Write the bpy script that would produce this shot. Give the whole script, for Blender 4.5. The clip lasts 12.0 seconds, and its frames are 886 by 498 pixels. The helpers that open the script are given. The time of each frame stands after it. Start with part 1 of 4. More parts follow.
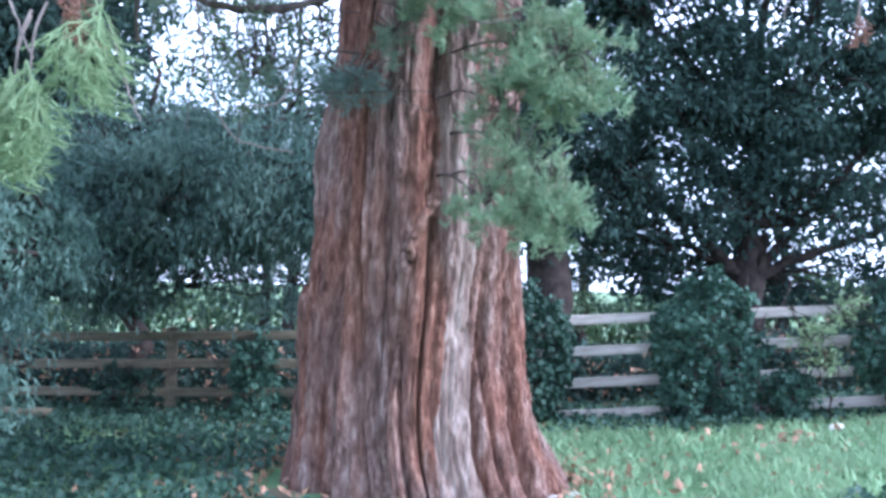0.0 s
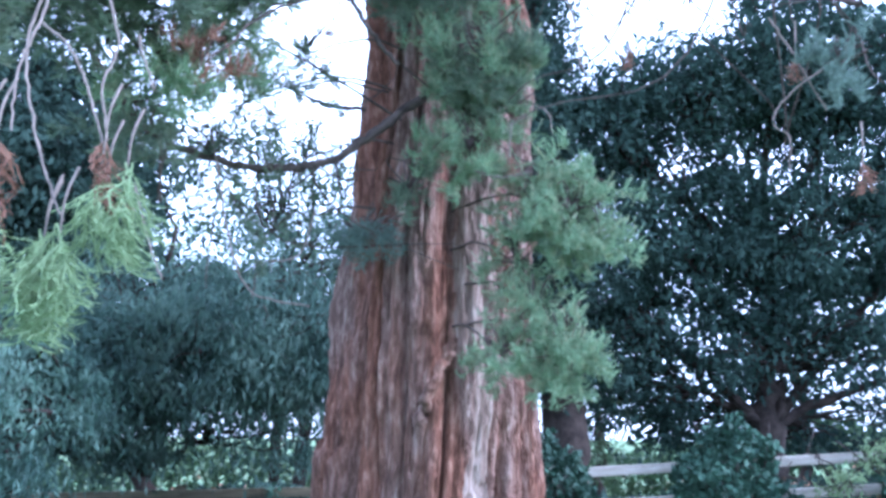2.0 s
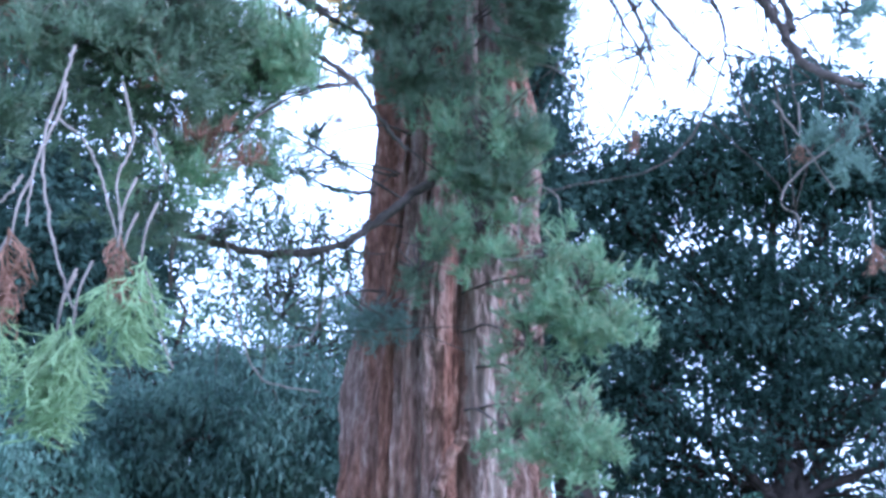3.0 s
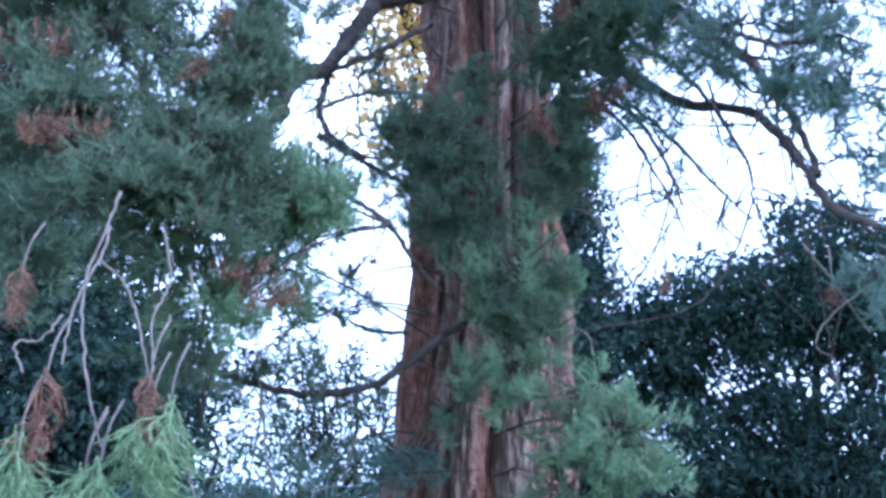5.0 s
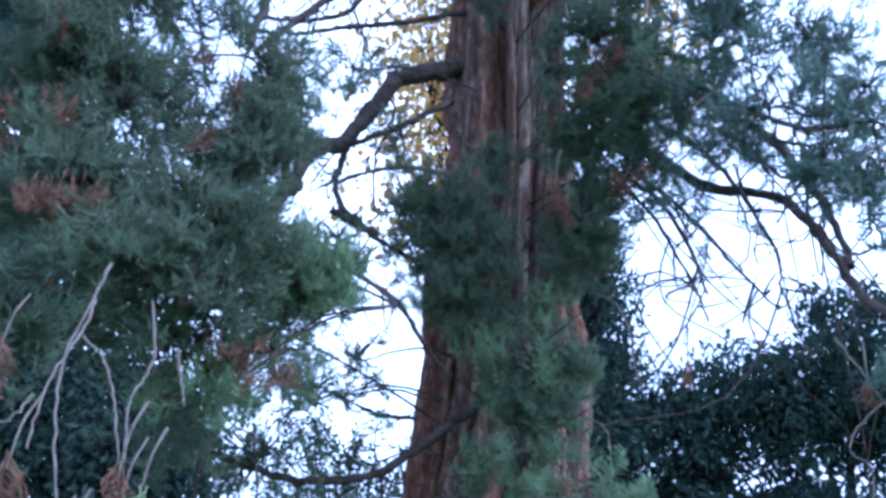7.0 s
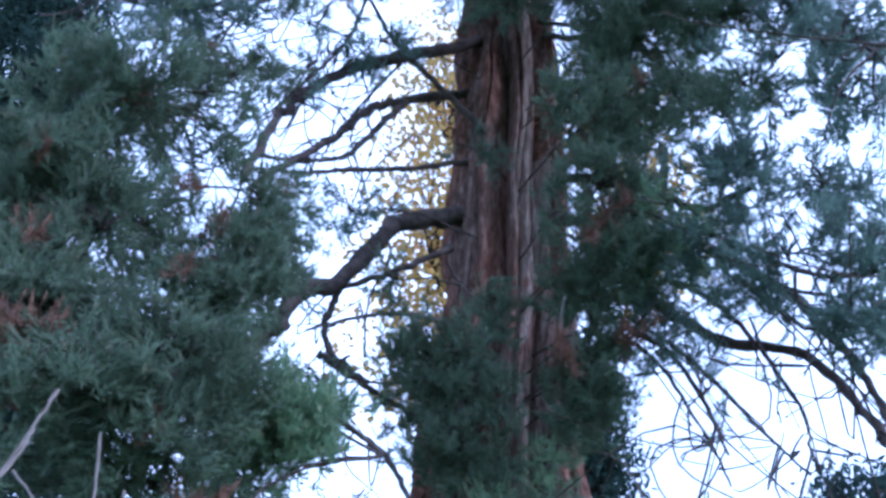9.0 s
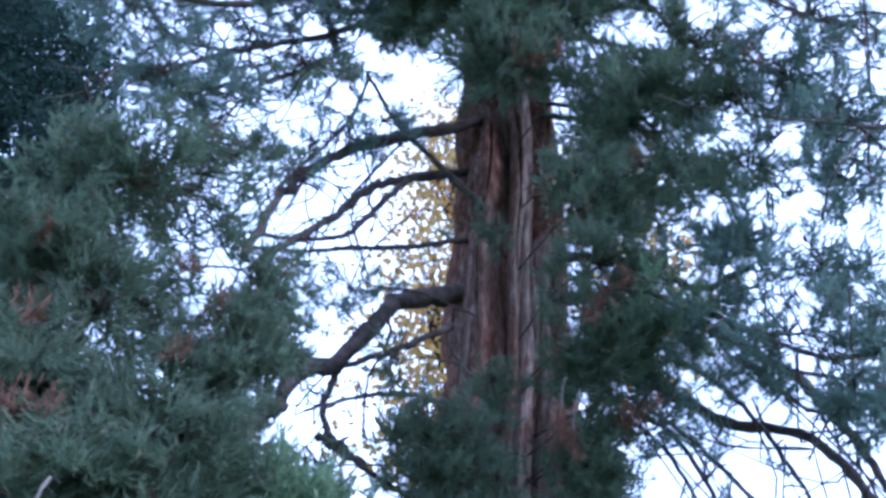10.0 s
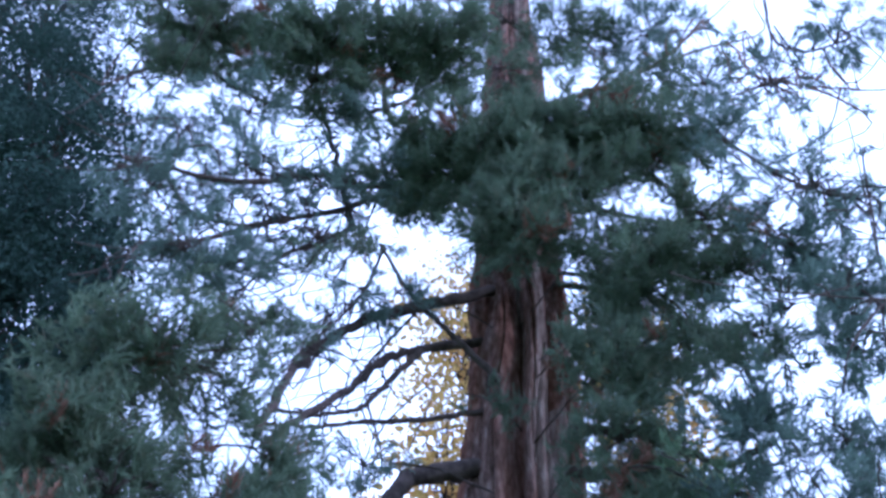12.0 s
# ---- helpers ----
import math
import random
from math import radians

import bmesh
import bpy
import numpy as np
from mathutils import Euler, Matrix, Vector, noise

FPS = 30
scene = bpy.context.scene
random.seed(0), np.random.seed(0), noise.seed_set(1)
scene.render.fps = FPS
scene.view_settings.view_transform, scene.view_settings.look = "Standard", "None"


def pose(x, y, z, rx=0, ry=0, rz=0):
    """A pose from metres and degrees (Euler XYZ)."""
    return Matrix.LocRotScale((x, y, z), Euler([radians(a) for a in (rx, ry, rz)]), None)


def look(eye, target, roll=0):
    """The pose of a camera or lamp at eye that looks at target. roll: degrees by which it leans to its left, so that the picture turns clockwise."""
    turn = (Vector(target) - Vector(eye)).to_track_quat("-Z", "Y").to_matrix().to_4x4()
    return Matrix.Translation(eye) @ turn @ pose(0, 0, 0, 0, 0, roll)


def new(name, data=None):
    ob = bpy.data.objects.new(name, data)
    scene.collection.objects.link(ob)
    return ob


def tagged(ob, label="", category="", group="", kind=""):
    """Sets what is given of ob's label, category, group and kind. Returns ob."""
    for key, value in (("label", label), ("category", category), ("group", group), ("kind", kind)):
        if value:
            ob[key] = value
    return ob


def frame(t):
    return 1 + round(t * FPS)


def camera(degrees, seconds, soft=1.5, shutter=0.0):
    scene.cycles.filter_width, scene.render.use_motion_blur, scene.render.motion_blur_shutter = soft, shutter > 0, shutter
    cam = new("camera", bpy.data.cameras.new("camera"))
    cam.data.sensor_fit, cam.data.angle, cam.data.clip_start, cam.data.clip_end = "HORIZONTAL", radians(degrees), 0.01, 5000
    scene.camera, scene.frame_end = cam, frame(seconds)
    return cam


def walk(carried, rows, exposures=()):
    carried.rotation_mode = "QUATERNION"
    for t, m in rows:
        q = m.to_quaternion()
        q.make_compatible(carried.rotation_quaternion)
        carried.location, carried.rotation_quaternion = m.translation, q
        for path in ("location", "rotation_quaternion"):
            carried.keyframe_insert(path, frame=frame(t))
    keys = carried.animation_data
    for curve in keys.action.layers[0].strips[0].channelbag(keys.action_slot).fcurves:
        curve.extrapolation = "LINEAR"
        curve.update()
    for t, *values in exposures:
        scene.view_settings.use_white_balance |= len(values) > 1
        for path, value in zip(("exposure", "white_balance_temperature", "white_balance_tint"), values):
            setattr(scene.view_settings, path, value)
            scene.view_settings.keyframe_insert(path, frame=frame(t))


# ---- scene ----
cam = camera(51.93, 12.0, soft=3.3)
PATH = [
    (0.0, 0.005, 0.008, 1.524, 92.39, -1.48, -0.00),
    (0.5, 0.013, 0.002, 1.524, 94.42, -1.20, 0.17),
    (1.0, -0.002, 0.006, 1.547, 96.48, -0.89, 0.27),
    (1.5, -0.021, 0.003, 1.554, 98.61, -0.74, 0.45),
    (2.0, -0.038, -0.005, 1.537, 101.72, -0.60, 0.67),
    (2.5, -0.061, -0.001, 1.545, 104.13, -0.25, 0.76),
    (3.0, -0.055, -0.014, 1.585, 106.46, 0.01, 1.31),
    (5.0, -0.007, -0.052, 1.575, 115.23, -1.07, 3.53),
    (5.5, 0.042, -0.173, 1.527, 116.15, -1.33, 4.38),
    (6.0, 0.046, -0.185, 1.522, 116.49, -2.02, 4.19),
    (6.5, 0.083, -0.048, 1.613, 117.83, -2.76, 4.51),
    (8.5, 0.025, 0.554, 1.795, 128.39, -4.65, 2.76),
    (9.0, 0.048, 0.579, 1.803, 130.81, -4.68, 3.19),
    (9.5, 0.055, 0.569, 1.821, 132.98, -4.92, 3.03),
    (10.0, 0.059, 0.554, 1.834, 135.43, -4.76, 3.25),
    (10.5, 0.062, 0.543, 1.857, 137.71, -4.58, 3.69),
    (11.0, 0.050, 0.526, 1.862, 140.42, -4.68, 3.86),
    (11.5, 0.033, 0.492, 1.878, 142.99, -4.92, 3.81),
    (12.0, 0.039, 0.473, 1.880, 145.46, -5.00, 4.07),
]
EXPOSURE = [(0.0, 1.55, 4950, 23), (1.5, 1.6, 4800, 23), (3.0, 1.5, 4500, 23), (6.5, 0.7, 4500, 24), (8.5, 0.35, 4500, 25), (10.0, 0.55, 4550, 27), (12.0, 0.38, 4550, 29)]
walk(cam, [(t, pose(x, y, z, rx, ry, rz)) for t, x, y, z, rx, ry, rz in PATH], EXPOSURE)

# ---- light ----
SUN_EL, SUN_AZ = 30, 108          # degrees; azimuth clockwise from +y
world = bpy.data.worlds.new("sky")
scene.world = world
world.use_nodes = True
wn, wl = world.node_tree.nodes, world.node_tree.links
wn.clear()
w_out, w_bg = wn.new("ShaderNodeOutputWorld"), wn.new("ShaderNodeBackground")
w_sky = wn.new("ShaderNodeTexSky")
w_sky.sky_type, w_sky.sun_disc = "NISHITA", False
w_sky.sun_elevation, w_sky.sun_rotation = radians(SUN_EL), radians(SUN_AZ)
w_mix, w_noise, w_ramp, w_co = wn.new("ShaderNodeMix"), wn.new("ShaderNodeTexNoise"), wn.new("ShaderNodeValToRGB"), wn.new("ShaderNodeTexCoord")
w_mix.data_type = "RGBA"
w_noise.inputs["Scale"].default_value, w_noise.inputs["Detail"].default_value = 2.2, 6
w_ramp.color_ramp.elements[0].position, w_ramp.color_ramp.elements[0].color = 0.35, (0.45, 0.45, 0.45, 1)
w_ramp.color_ramp.elements[1].position, w_ramp.color_ramp.elements[1].color = 0.62, (1, 1, 1, 1)
wl.new(w_co.outputs["Generated"], w_noise.inputs["Vector"])
wl.new(w_noise.outputs["Fac"], w_ramp.inputs["Fac"])
wl.new(w_ramp.outputs["Color"], w_mix.inputs["Factor"])
wl.new(w_sky.outputs["Color"], w_mix.inputs[6])
w_mix.inputs[7].default_value = (15.5, 16.8, 17.8, 1)
wl.new(w_mix.outputs[2], w_bg.inputs["Color"])
w_bg.inputs["Strength"].default_value = 0.1
wl.new(w_bg.outputs[0], w_out.inputs[0])
sun = new("sun", bpy.data.lights.new("sun", "SUN"))
sun.data.energy, sun.data.angle, sun.data.color = 2.3, radians(10), (1.0, 0.95, 0.88)
sun.matrix_world = look((0, 0, 0), (-math.sin(radians(SUN_AZ)) * math.cos(radians(SUN_EL)), -math.cos(radians(SUN_AZ)) * math.cos(radians(SUN_EL)), -math.sin(radians(SUN_EL))))


# ---- materials ----
def material(name, ramp, scale=(1, 1, 1), noise_scale=4.0, rough=0.9, detail=8, bump=0.0, bump_scale=40.0, spread=0.0, leaf=0.0, spec=0.3):
    """Noise through a colour ramp in object space, fine bump, a shift of brightness from piece to piece, and light through thin leaves."""
    mat = bpy.data.materials.new(name)
    mat.use_nodes = True
    n, l = mat.node_tree.nodes, mat.node_tree.links
    bsdf, out = n["Principled BSDF"], n["Material Output"]
    co, mp, tex, cr = n.new("ShaderNodeTexCoord"), n.new("ShaderNodeMapping"), n.new("ShaderNodeTexNoise"), n.new("ShaderNodeValToRGB")
    mp.inputs["Scale"].default_value = scale
    l.new(co.outputs["Object"], mp.inputs["Vector"])
    l.new(mp.outputs["Vector"], tex.inputs["Vector"])
    tex.inputs["Scale"].default_value, tex.inputs["Detail"].default_value, tex.inputs["Roughness"].default_value = noise_scale, detail, 0.65
    l.new(tex.outputs["Fac"], cr.inputs["Fac"])
    while len(cr.color_ramp.elements) < len(ramp):
        cr.color_ramp.elements.new(0.5)
    for e, (p, c) in zip(cr.color_ramp.elements, ramp):
        e.position, e.color = p, (*c, 1)
    col = cr.outputs["Color"]
    if spread:
        isl, info, add = n.new("ShaderNodeNewGeometry"), n.new("ShaderNodeObjectInfo"), n.new("ShaderNodeMath")
        add.operation = "ADD"
        l.new(isl.outputs["Random Per Island"], add.inputs[0])
        l.new(info.outputs["Random"], add.inputs[1])
        rng, hsv = n.new("ShaderNodeMapRange"), n.new("ShaderNodeHueSaturation")
        rng.inputs["From Max"].default_value = 2.0
        rng.inputs["To Min"].default_value, rng.inputs["To Max"].default_value = 1 - spread, 1 + spread
        l.new(add.outputs[0], rng.inputs["Value"])
        l.new(rng.outputs[0], hsv.inputs["Value"])
        l.new(col, hsv.inputs["Color"])
        col = hsv.outputs["Color"]
    l.new(col, bsdf.inputs["Base Color"])
    bsdf.inputs["Roughness"].default_value = rough
    bsdf.inputs["Specular IOR Level"].default_value = spec
    if bump:
        tb, bp = n.new("ShaderNodeTexNoise"), n.new("ShaderNodeBump")
        l.new(mp.outputs["Vector"], tb.inputs["Vector"])
        tb.inputs["Scale"].default_value, tb.inputs["Detail"].default_value = bump_scale, 6
        bp.inputs["Strength"].default_value, bp.inputs["Distance"].default_value = bump, 0.02
        l.new(tb.outputs["Fac"], bp.inputs["Height"])
        l.new(bp.outputs[0], bsdf.inputs["Normal"])
    if leaf:
        tr, mx = n.new("ShaderNodeBsdfTranslucent"), n.new("ShaderNodeMixShader")
        l.new(col, tr.inputs["Color"])
        mx.inputs[0].default_value = leaf
        l.new(bsdf.outputs[0], mx.inputs[1])
        l.new(tr.outputs[0], mx.inputs[2])
        l.new(mx.outputs[0], out.inputs["Surface"])
    return mat


M_BARK = material("redwood_bark", [(0.30, (0.055, 0.034, 0.028)), (0.45, (0.14, 0.088, 0.070)), (0.58, (0.24, 0.165, 0.135)), (0.72, (0.40, 0.33, 0.29))],
                  scale=(6, 6, 1.7), noise_scale=3.4, rough=0.95, detail=12, bump=1.0, bump_scale=11, spec=0.12)


def redden_bark():
    """Patches where the outer bark has gone and the red inner bark shows."""
    n, l = M_BARK.node_tree.nodes, M_BARK.node_tree.links
    n["Bump"].inputs["Distance"].default_value = 0.045
    co, mp, tex, cr, mx = n.new("ShaderNodeTexCoord"), n.new("ShaderNodeMapping"), n.new("ShaderNodeTexNoise"), n.new("ShaderNodeValToRGB"), n.new("ShaderNodeMix")
    mp.inputs["Scale"].default_value = (2.6, 2.6, 0.45)
    tex.inputs["Scale"].default_value, tex.inputs["Detail"].default_value = 1.5, 5
    cr.color_ramp.elements[0].position, cr.color_ramp.elements[1].position = 0.42, 0.60
    l.new(co.outputs["Object"], mp.inputs["Vector"])
    l.new(mp.outputs["Vector"], tex.inputs["Vector"])
    l.new(tex.outputs["Fac"], cr.inputs["Fac"])
    mx.data_type, mx.blend_type = "RGBA", "MULTIPLY"
    mx.inputs[7].default_value = (0.98, 0.72, 0.60, 1)
    l.new(cr.outputs["Color"], mx.inputs["Factor"])
    bsdf = n["Principled BSDF"]
    l.new(bsdf.inputs["Base Color"].links[0].from_socket, mx.inputs[6])
    l.new(mx.outputs[2], bsdf.inputs["Base Color"])


redden_bark()
M_DARKBARK = material("dark_bark", [(0.35, (0.022, 0.017, 0.015)), (0.65, (0.06, 0.046, 0.038))], noise_scale=7, rough=0.95, bump=0.8, spec=0.15)
M_LIMB = material("limb_bark", [(0.35, (0.04, 0.032, 0.028)), (0.65, (0.12, 0.092, 0.08))], noise_scale=9, rough=0.95, bump=0.6, spec=0.15)
# weathered ribs, lightened to paint the sunlit strip on the trunk
M_PALEBARK = material("sunlit_weathered_bark", [(0.30, (0.075, 0.050, 0.040)), (0.5, (0.19, 0.135, 0.108)), (0.70, (0.36, 0.29, 0.245))], scale=(5, 5, 1.1), noise_scale=3.6, rough=0.95, detail=12, bump=1.0, bump_scale=11, spec=0.12)
M_DEADBARK = material("dead_branch_bark", [(0.3, (0.15, 0.08, 0.055)), (0.7, (0.30, 0.19, 0.14))], noise_scale=10, rough=0.95, bump=0.5)
M_TWIG = material("pale_twig", [(0.3, (0.10, 0.082, 0.070)), (0.7, (0.22, 0.18, 0.155))], noise_scale=12, rough=0.9)
M_SPRAY = material("redwood_foliage", [(0.3, (0.12, 0.185, 0.105)), (0.5, (0.21, 0.31, 0.175)), (0.72, (0.38, 0.37, 0.22))], noise_scale=3, spread=0.3, leaf=0.4, rough=0.7)
M_SPRAY_BLUE = material("blue_green_foliage", [(0.3, (0.10, 0.15, 0.125)), (0.7, (0.20, 0.27, 0.215))], noise_scale=3, spread=0.25, leaf=0.5, rough=0.7)
# the same redwood sprays with shade put into a darker colour
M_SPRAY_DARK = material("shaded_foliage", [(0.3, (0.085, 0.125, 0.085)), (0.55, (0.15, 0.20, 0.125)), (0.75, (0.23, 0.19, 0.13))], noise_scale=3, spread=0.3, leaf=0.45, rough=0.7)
M_FRESH = material("fresh_foliage", [(0.3, (0.16, 0.245, 0.115)), (0.7, (0.28, 0.36, 0.185))], noise_scale=3, spread=0.15, leaf=0.35, rough=0.7)
M_DEAD = material("dead_foliage", [(0.3, (0.15, 0.075, 0.05)), (0.7, (0.29, 0.16, 0.11))], noise_scale=4, spread=0.2, leaf=0.25, rough=0.9)
M_YEW = material("yew_leaves", [(0.3, (0.026, 0.047, 0.039)), (0.7, (0.052, 0.088, 0.069))], noise_scale=0.9, spread=0.2, leaf=0.25, rough=0.85, spec=0.12)
M_BOUGH = material("drooping_needles", [(0.35, (0.03, 0.062, 0.05)), (0.5, (0.07, 0.125, 0.095)), (0.7, (0.14, 0.21, 0.16))], noise_scale=2.4, spread=0.35, leaf=0.25, rough=0.6)
M_THIN = material("small_leaves", [(0.3, (0.045, 0.085, 0.05)), (0.6, (0.10, 0.15, 0.07)), (0.8, (0.22, 0.24, 0.08))], noise_scale=0.8, spread=0.35, leaf=0.35, rough=0.6)
M_GOLD = material("autumn_leaves", [(0.3, (0.20, 0.16, 0.055)), (0.5, (0.42, 0.29, 0.08)), (0.75, (0.45, 0.20, 0.07))], noise_scale=1.5, spread=0.3, leaf=0.45, rough=0.7)
M_IVY = material("ivy_leaves", [(0.3, (0.022, 0.052, 0.036)), (0.7, (0.062, 0.12, 0.078))], noise_scale=2, spread=0.45, leaf=0.15, rough=0.6, spec=0.22)
M_WOOD = material("weathered_wood", [(0.3, (0.25, 0.23, 0.19)), (0.55, (0.43, 0.39, 0.33)), (0.75, (0.56, 0.52, 0.45))], scale=(0.6, 8, 8), noise_scale=3, rough=0.85, bump=0.5, spread=0.12)
# mossy wood, its colour dimmed to stand for the shade over the left fence
M_SHADED_WOOD = material("shaded_mossy_wood", [(0.3, (0.08, 0.07, 0.045)), (0.6, (0.17, 0.145, 0.095)), (0.8, (0.13, 0.16, 0.075))], scale=(0.6, 8, 8), noise_scale=3, rough=0.9, bump=0.5, spread=0.12)
M_SOIL = material("ground_soil", [(0.30, (0.07, 0.13, 0.06)), (0.50, (0.11, 0.20, 0.085)), (0.62, (0.16, 0.12, 0.075)), (0.75, (0.22, 0.17, 0.11))], noise_scale=1.3, rough=1.0, bump=1.0, bump_scale=30)
M_GRASS = material("grass_blades", [(0.3, (0.12, 0.21, 0.10)), (0.7, (0.25, 0.36, 0.19))], noise_scale=0.8, spread=0.35, leaf=0.3, rough=0.7)
M_STONE = material("pale_stone", [(0.3, (0.42, 0.38, 0.33)), (0.7, (0.66, 0.62, 0.56))], noise_scale=20, rough=0.9, bump=0.5)
M_LITTER = material("fallen_leaves", [(0.3, (0.20, 0.10, 0.06)), (0.7, (0.42, 0.27, 0.17))], noise_scale=5, spread=0.4, rough=0.9)
RNG = np.random.default_rng(7)


# ---- mesh helpers ----
def mesh_np(name, verts, faces, mat, smooth=True):
    """A mesh from arrays of corners and of equal-sided faces."""
    me = bpy.data.meshes.new(name)
    verts, faces = np.asarray(verts, np.float32).reshape(-1, 3), np.asarray(faces, np.int32)
    k = faces.shape[1]
    me.vertices.add(len(verts))
    me.vertices.foreach_set("co", verts.ravel())
    me.loops.add(faces.size)
    me.loops.foreach_set("vertex_index", faces.ravel())
    me.polygons.add(len(faces))
    me.polygons.foreach_set("loop_start", np.arange(0, faces.size, k, dtype=np.int32))
    me.polygons.foreach_set("loop_total", np.full(len(faces), k, np.int32))
    me.polygons.foreach_set("use_smooth", np.full(len(faces), smooth))
    me.update(calc_edges=True)
    me.materials.append(mat)
    return me


def tubes(paths, radii, sides=3):
    """Tapered tubes along many paths at once: paths n x k x 3, radii n x k."""
    paths, radii = np.asarray(paths, float), np.asarray(radii, float)
    n, k, _ = paths.shape
    tan = np.gradient(paths, axis=1)
    tan /= np.linalg.norm(tan, axis=2, keepdims=True) + 1e-9
    ref = np.where(np.abs(tan[:, :1, 2:3]) > 0.8, np.array([1.0, 0.1, 0]), np.array([0, 0.1, 1.0]))
    u = np.cross(tan, np.broadcast_to(ref, tan.shape))
    u /= np.linalg.norm(u, axis=2, keepdims=True) + 1e-9
    v = np.cross(tan, u)
    a = np.arange(sides) * 2 * np.pi / sides
    ring = u[:, :, None, :] * np.cos(a)[None, None, :, None] + v[:, :, None, :] * np.sin(a)[None, None, :, None]
    verts = paths[:, :, None, :] + ring * radii[:, :, None, None]
    base = (np.arange(n)[:, None, None] * k + np.arange(k - 1)[None, :, None]) * sides
    i, j = np.arange(sides)[None, None, :], (np.arange(sides)[None, None, :] + 1) % sides
    faces = np.stack([base + i, base + j, base + sides + j, base + sides + i], -1).reshape(-1, 4)
    return verts.reshape(-1, 3), faces


def curve_through(points, count, wobble=0.0):
    """A smooth path through a few points."""
    p = [Vector(q) for q in points]
    p = [p[0] * 2 - p[1]] + p + [p[-1] * 2 - p[-2]]
    out = []
    for s in np.linspace(0, len(points) - 1, count):
        i = min(int(s), len(points) - 2)
        f = s - i
        a, b, c, d = p[i], p[i + 1], p[i + 2], p[i + 3]
        out.append(0.5 * ((2 * b) + (c - a) * f + (2 * a - 5 * b + 4 * c - d) * f * f + (3 * b - a - 3 * c + d) * f ** 3))
    arr = np.array([tuple(v) for v in out])
    if wobble:
        arr[1:-1] += RNG.normal(0, wobble, (count - 2, 3))
    return arr


def leaf_mesh(name, centres, size, mat, droop=0.3, long=1.6):
    """Folded four-cornered leaves at the given places."""
    n = len(centres)
    d = RNG.normal(size=(n, 3))
    d[:, 2] -= droop * 2
    d /= np.linalg.norm(d, axis=1, keepdims=True)
    w = np.cross(d, RNG.normal(size=(n, 3)))
    w /= np.linalg.norm(w, axis=1, keepdims=True) + 1e-9
    up = np.cross(w, d)
    s = size * RNG.uniform(0.6, 1.4, (n, 1))
    tip, mid = centres + d * s * long, centres + d * s * long * 0.45
    verts = np.stack([centres, mid + w * s * 0.5 + up * s * 0.15, tip, mid - w * s * 0.5 + up * s * 0.15], 1)
    q = np.arange(n)[:, None] * 4
    faces = np.concatenate([q + [0, 1, 2], q + [0, 2, 3]])
    return mesh_np(name, verts, faces, mat, smooth=False)


def part(name, me, parent, label=""):
    ob = new(name, me)
    ob.parent = parent
    return tagged(ob, label)


def thing(name, at, label, category, group="", kind=""):
    ob = new(name)
    ob.empty_display_size = 0.2
    ob.location = at
    return tagged(ob, label, category, group, kind)


def box_mesh(name, sx, sy, sz, mat, bevel=0.008, jag=0.0):
    bm = bmesh.new()
    bmesh.ops.create_cube(bm, size=1)
    for v in bm.verts:
        v.co = Vector((v.co.x * sx, v.co.y * sy, v.co.z * sz)) + Vector(RNG.normal(0, jag, 3)) if jag else Vector((v.co.x * sx, v.co.y * sy, v.co.z * sz))
    bmesh.ops.bevel(bm, geom=bm.edges[:], offset=bevel, segments=1, affect="EDGES")
    me = bpy.data.meshes.new(name)
    bm.to_mesh(me)
    bm.free()
    me.materials.append(mat)
    return me


def lattice(u, v, nu, seed):
    """Smooth value noise, wrapping after nu steps of u."""
    g = np.random.default_rng(seed).random((nu, 256))
    iu, iv = np.floor(u).astype(int), np.floor(v).astype(int)
    fu, fv = u - iu, v - iv
    fu, fv = fu * fu * (3 - 2 * fu), fv * fv * (3 - 2 * fv)
    a, b = g[iu % nu, iv % 256], g[(iu + 1) % nu, iv % 256]
    c, d = g[iu % nu, (iv + 1) % 256], g[(iu + 1) % nu, (iv + 1) % 256]
    return (a * (1 - fu) + b * fu) * (1 - fv) + (c * (1 - fu) + d * fu) * fv


# ---- ground ----
def ground_z(x, y):
    k = (np.asarray(x) - 1.0) / 0.7
    rise = 0.085 * 0.7 * np.log1p(np.exp(np.clip(k, -30, 30)))
    return 0.1 + np.minimum(rise, 1.2) - 0.02 * np.clip(np.asarray(y) - 8, 0, 6) * (np.asarray(x) < 0)


def build_ground():
    near = np.linspace(-14, 14, 161)
    steps = np.concatenate([[-900, -300, -120, -60, -30, -20], near, [20, 30, 60, 120, 300, 900]])
    gx, gy = np.meshgrid(steps, steps + 6)
    bump = lattice(gx * 2.1 + 4000, gy * 2.1 + 4000, 64, 3) * 0.05 + lattice(gx * 0.5 + 4000, gy * 0.5 + 4000, 64, 4) * 0.06
    inside = (np.abs(gx) < 14) & (np.abs(gy - 6) < 14)
    gz = ground_z(gx, gy) + np.where(inside, bump * 0.6 - 0.06, 0)
    n = len(steps)
    i, j = np.meshgrid(np.arange(n - 1), np.arange(n - 1))
    q = (j * n + i).ravel()
    me = mesh_np("ground", np.stack([gx, gy, gz], -1), np.stack([q, q + 1, q + n + 1, q + n], 1), M_SOIL)
    tagged(new("ground", me), "grassy ground with soil, moss and ivy patches", "ground", kind="structure")


build_ground()


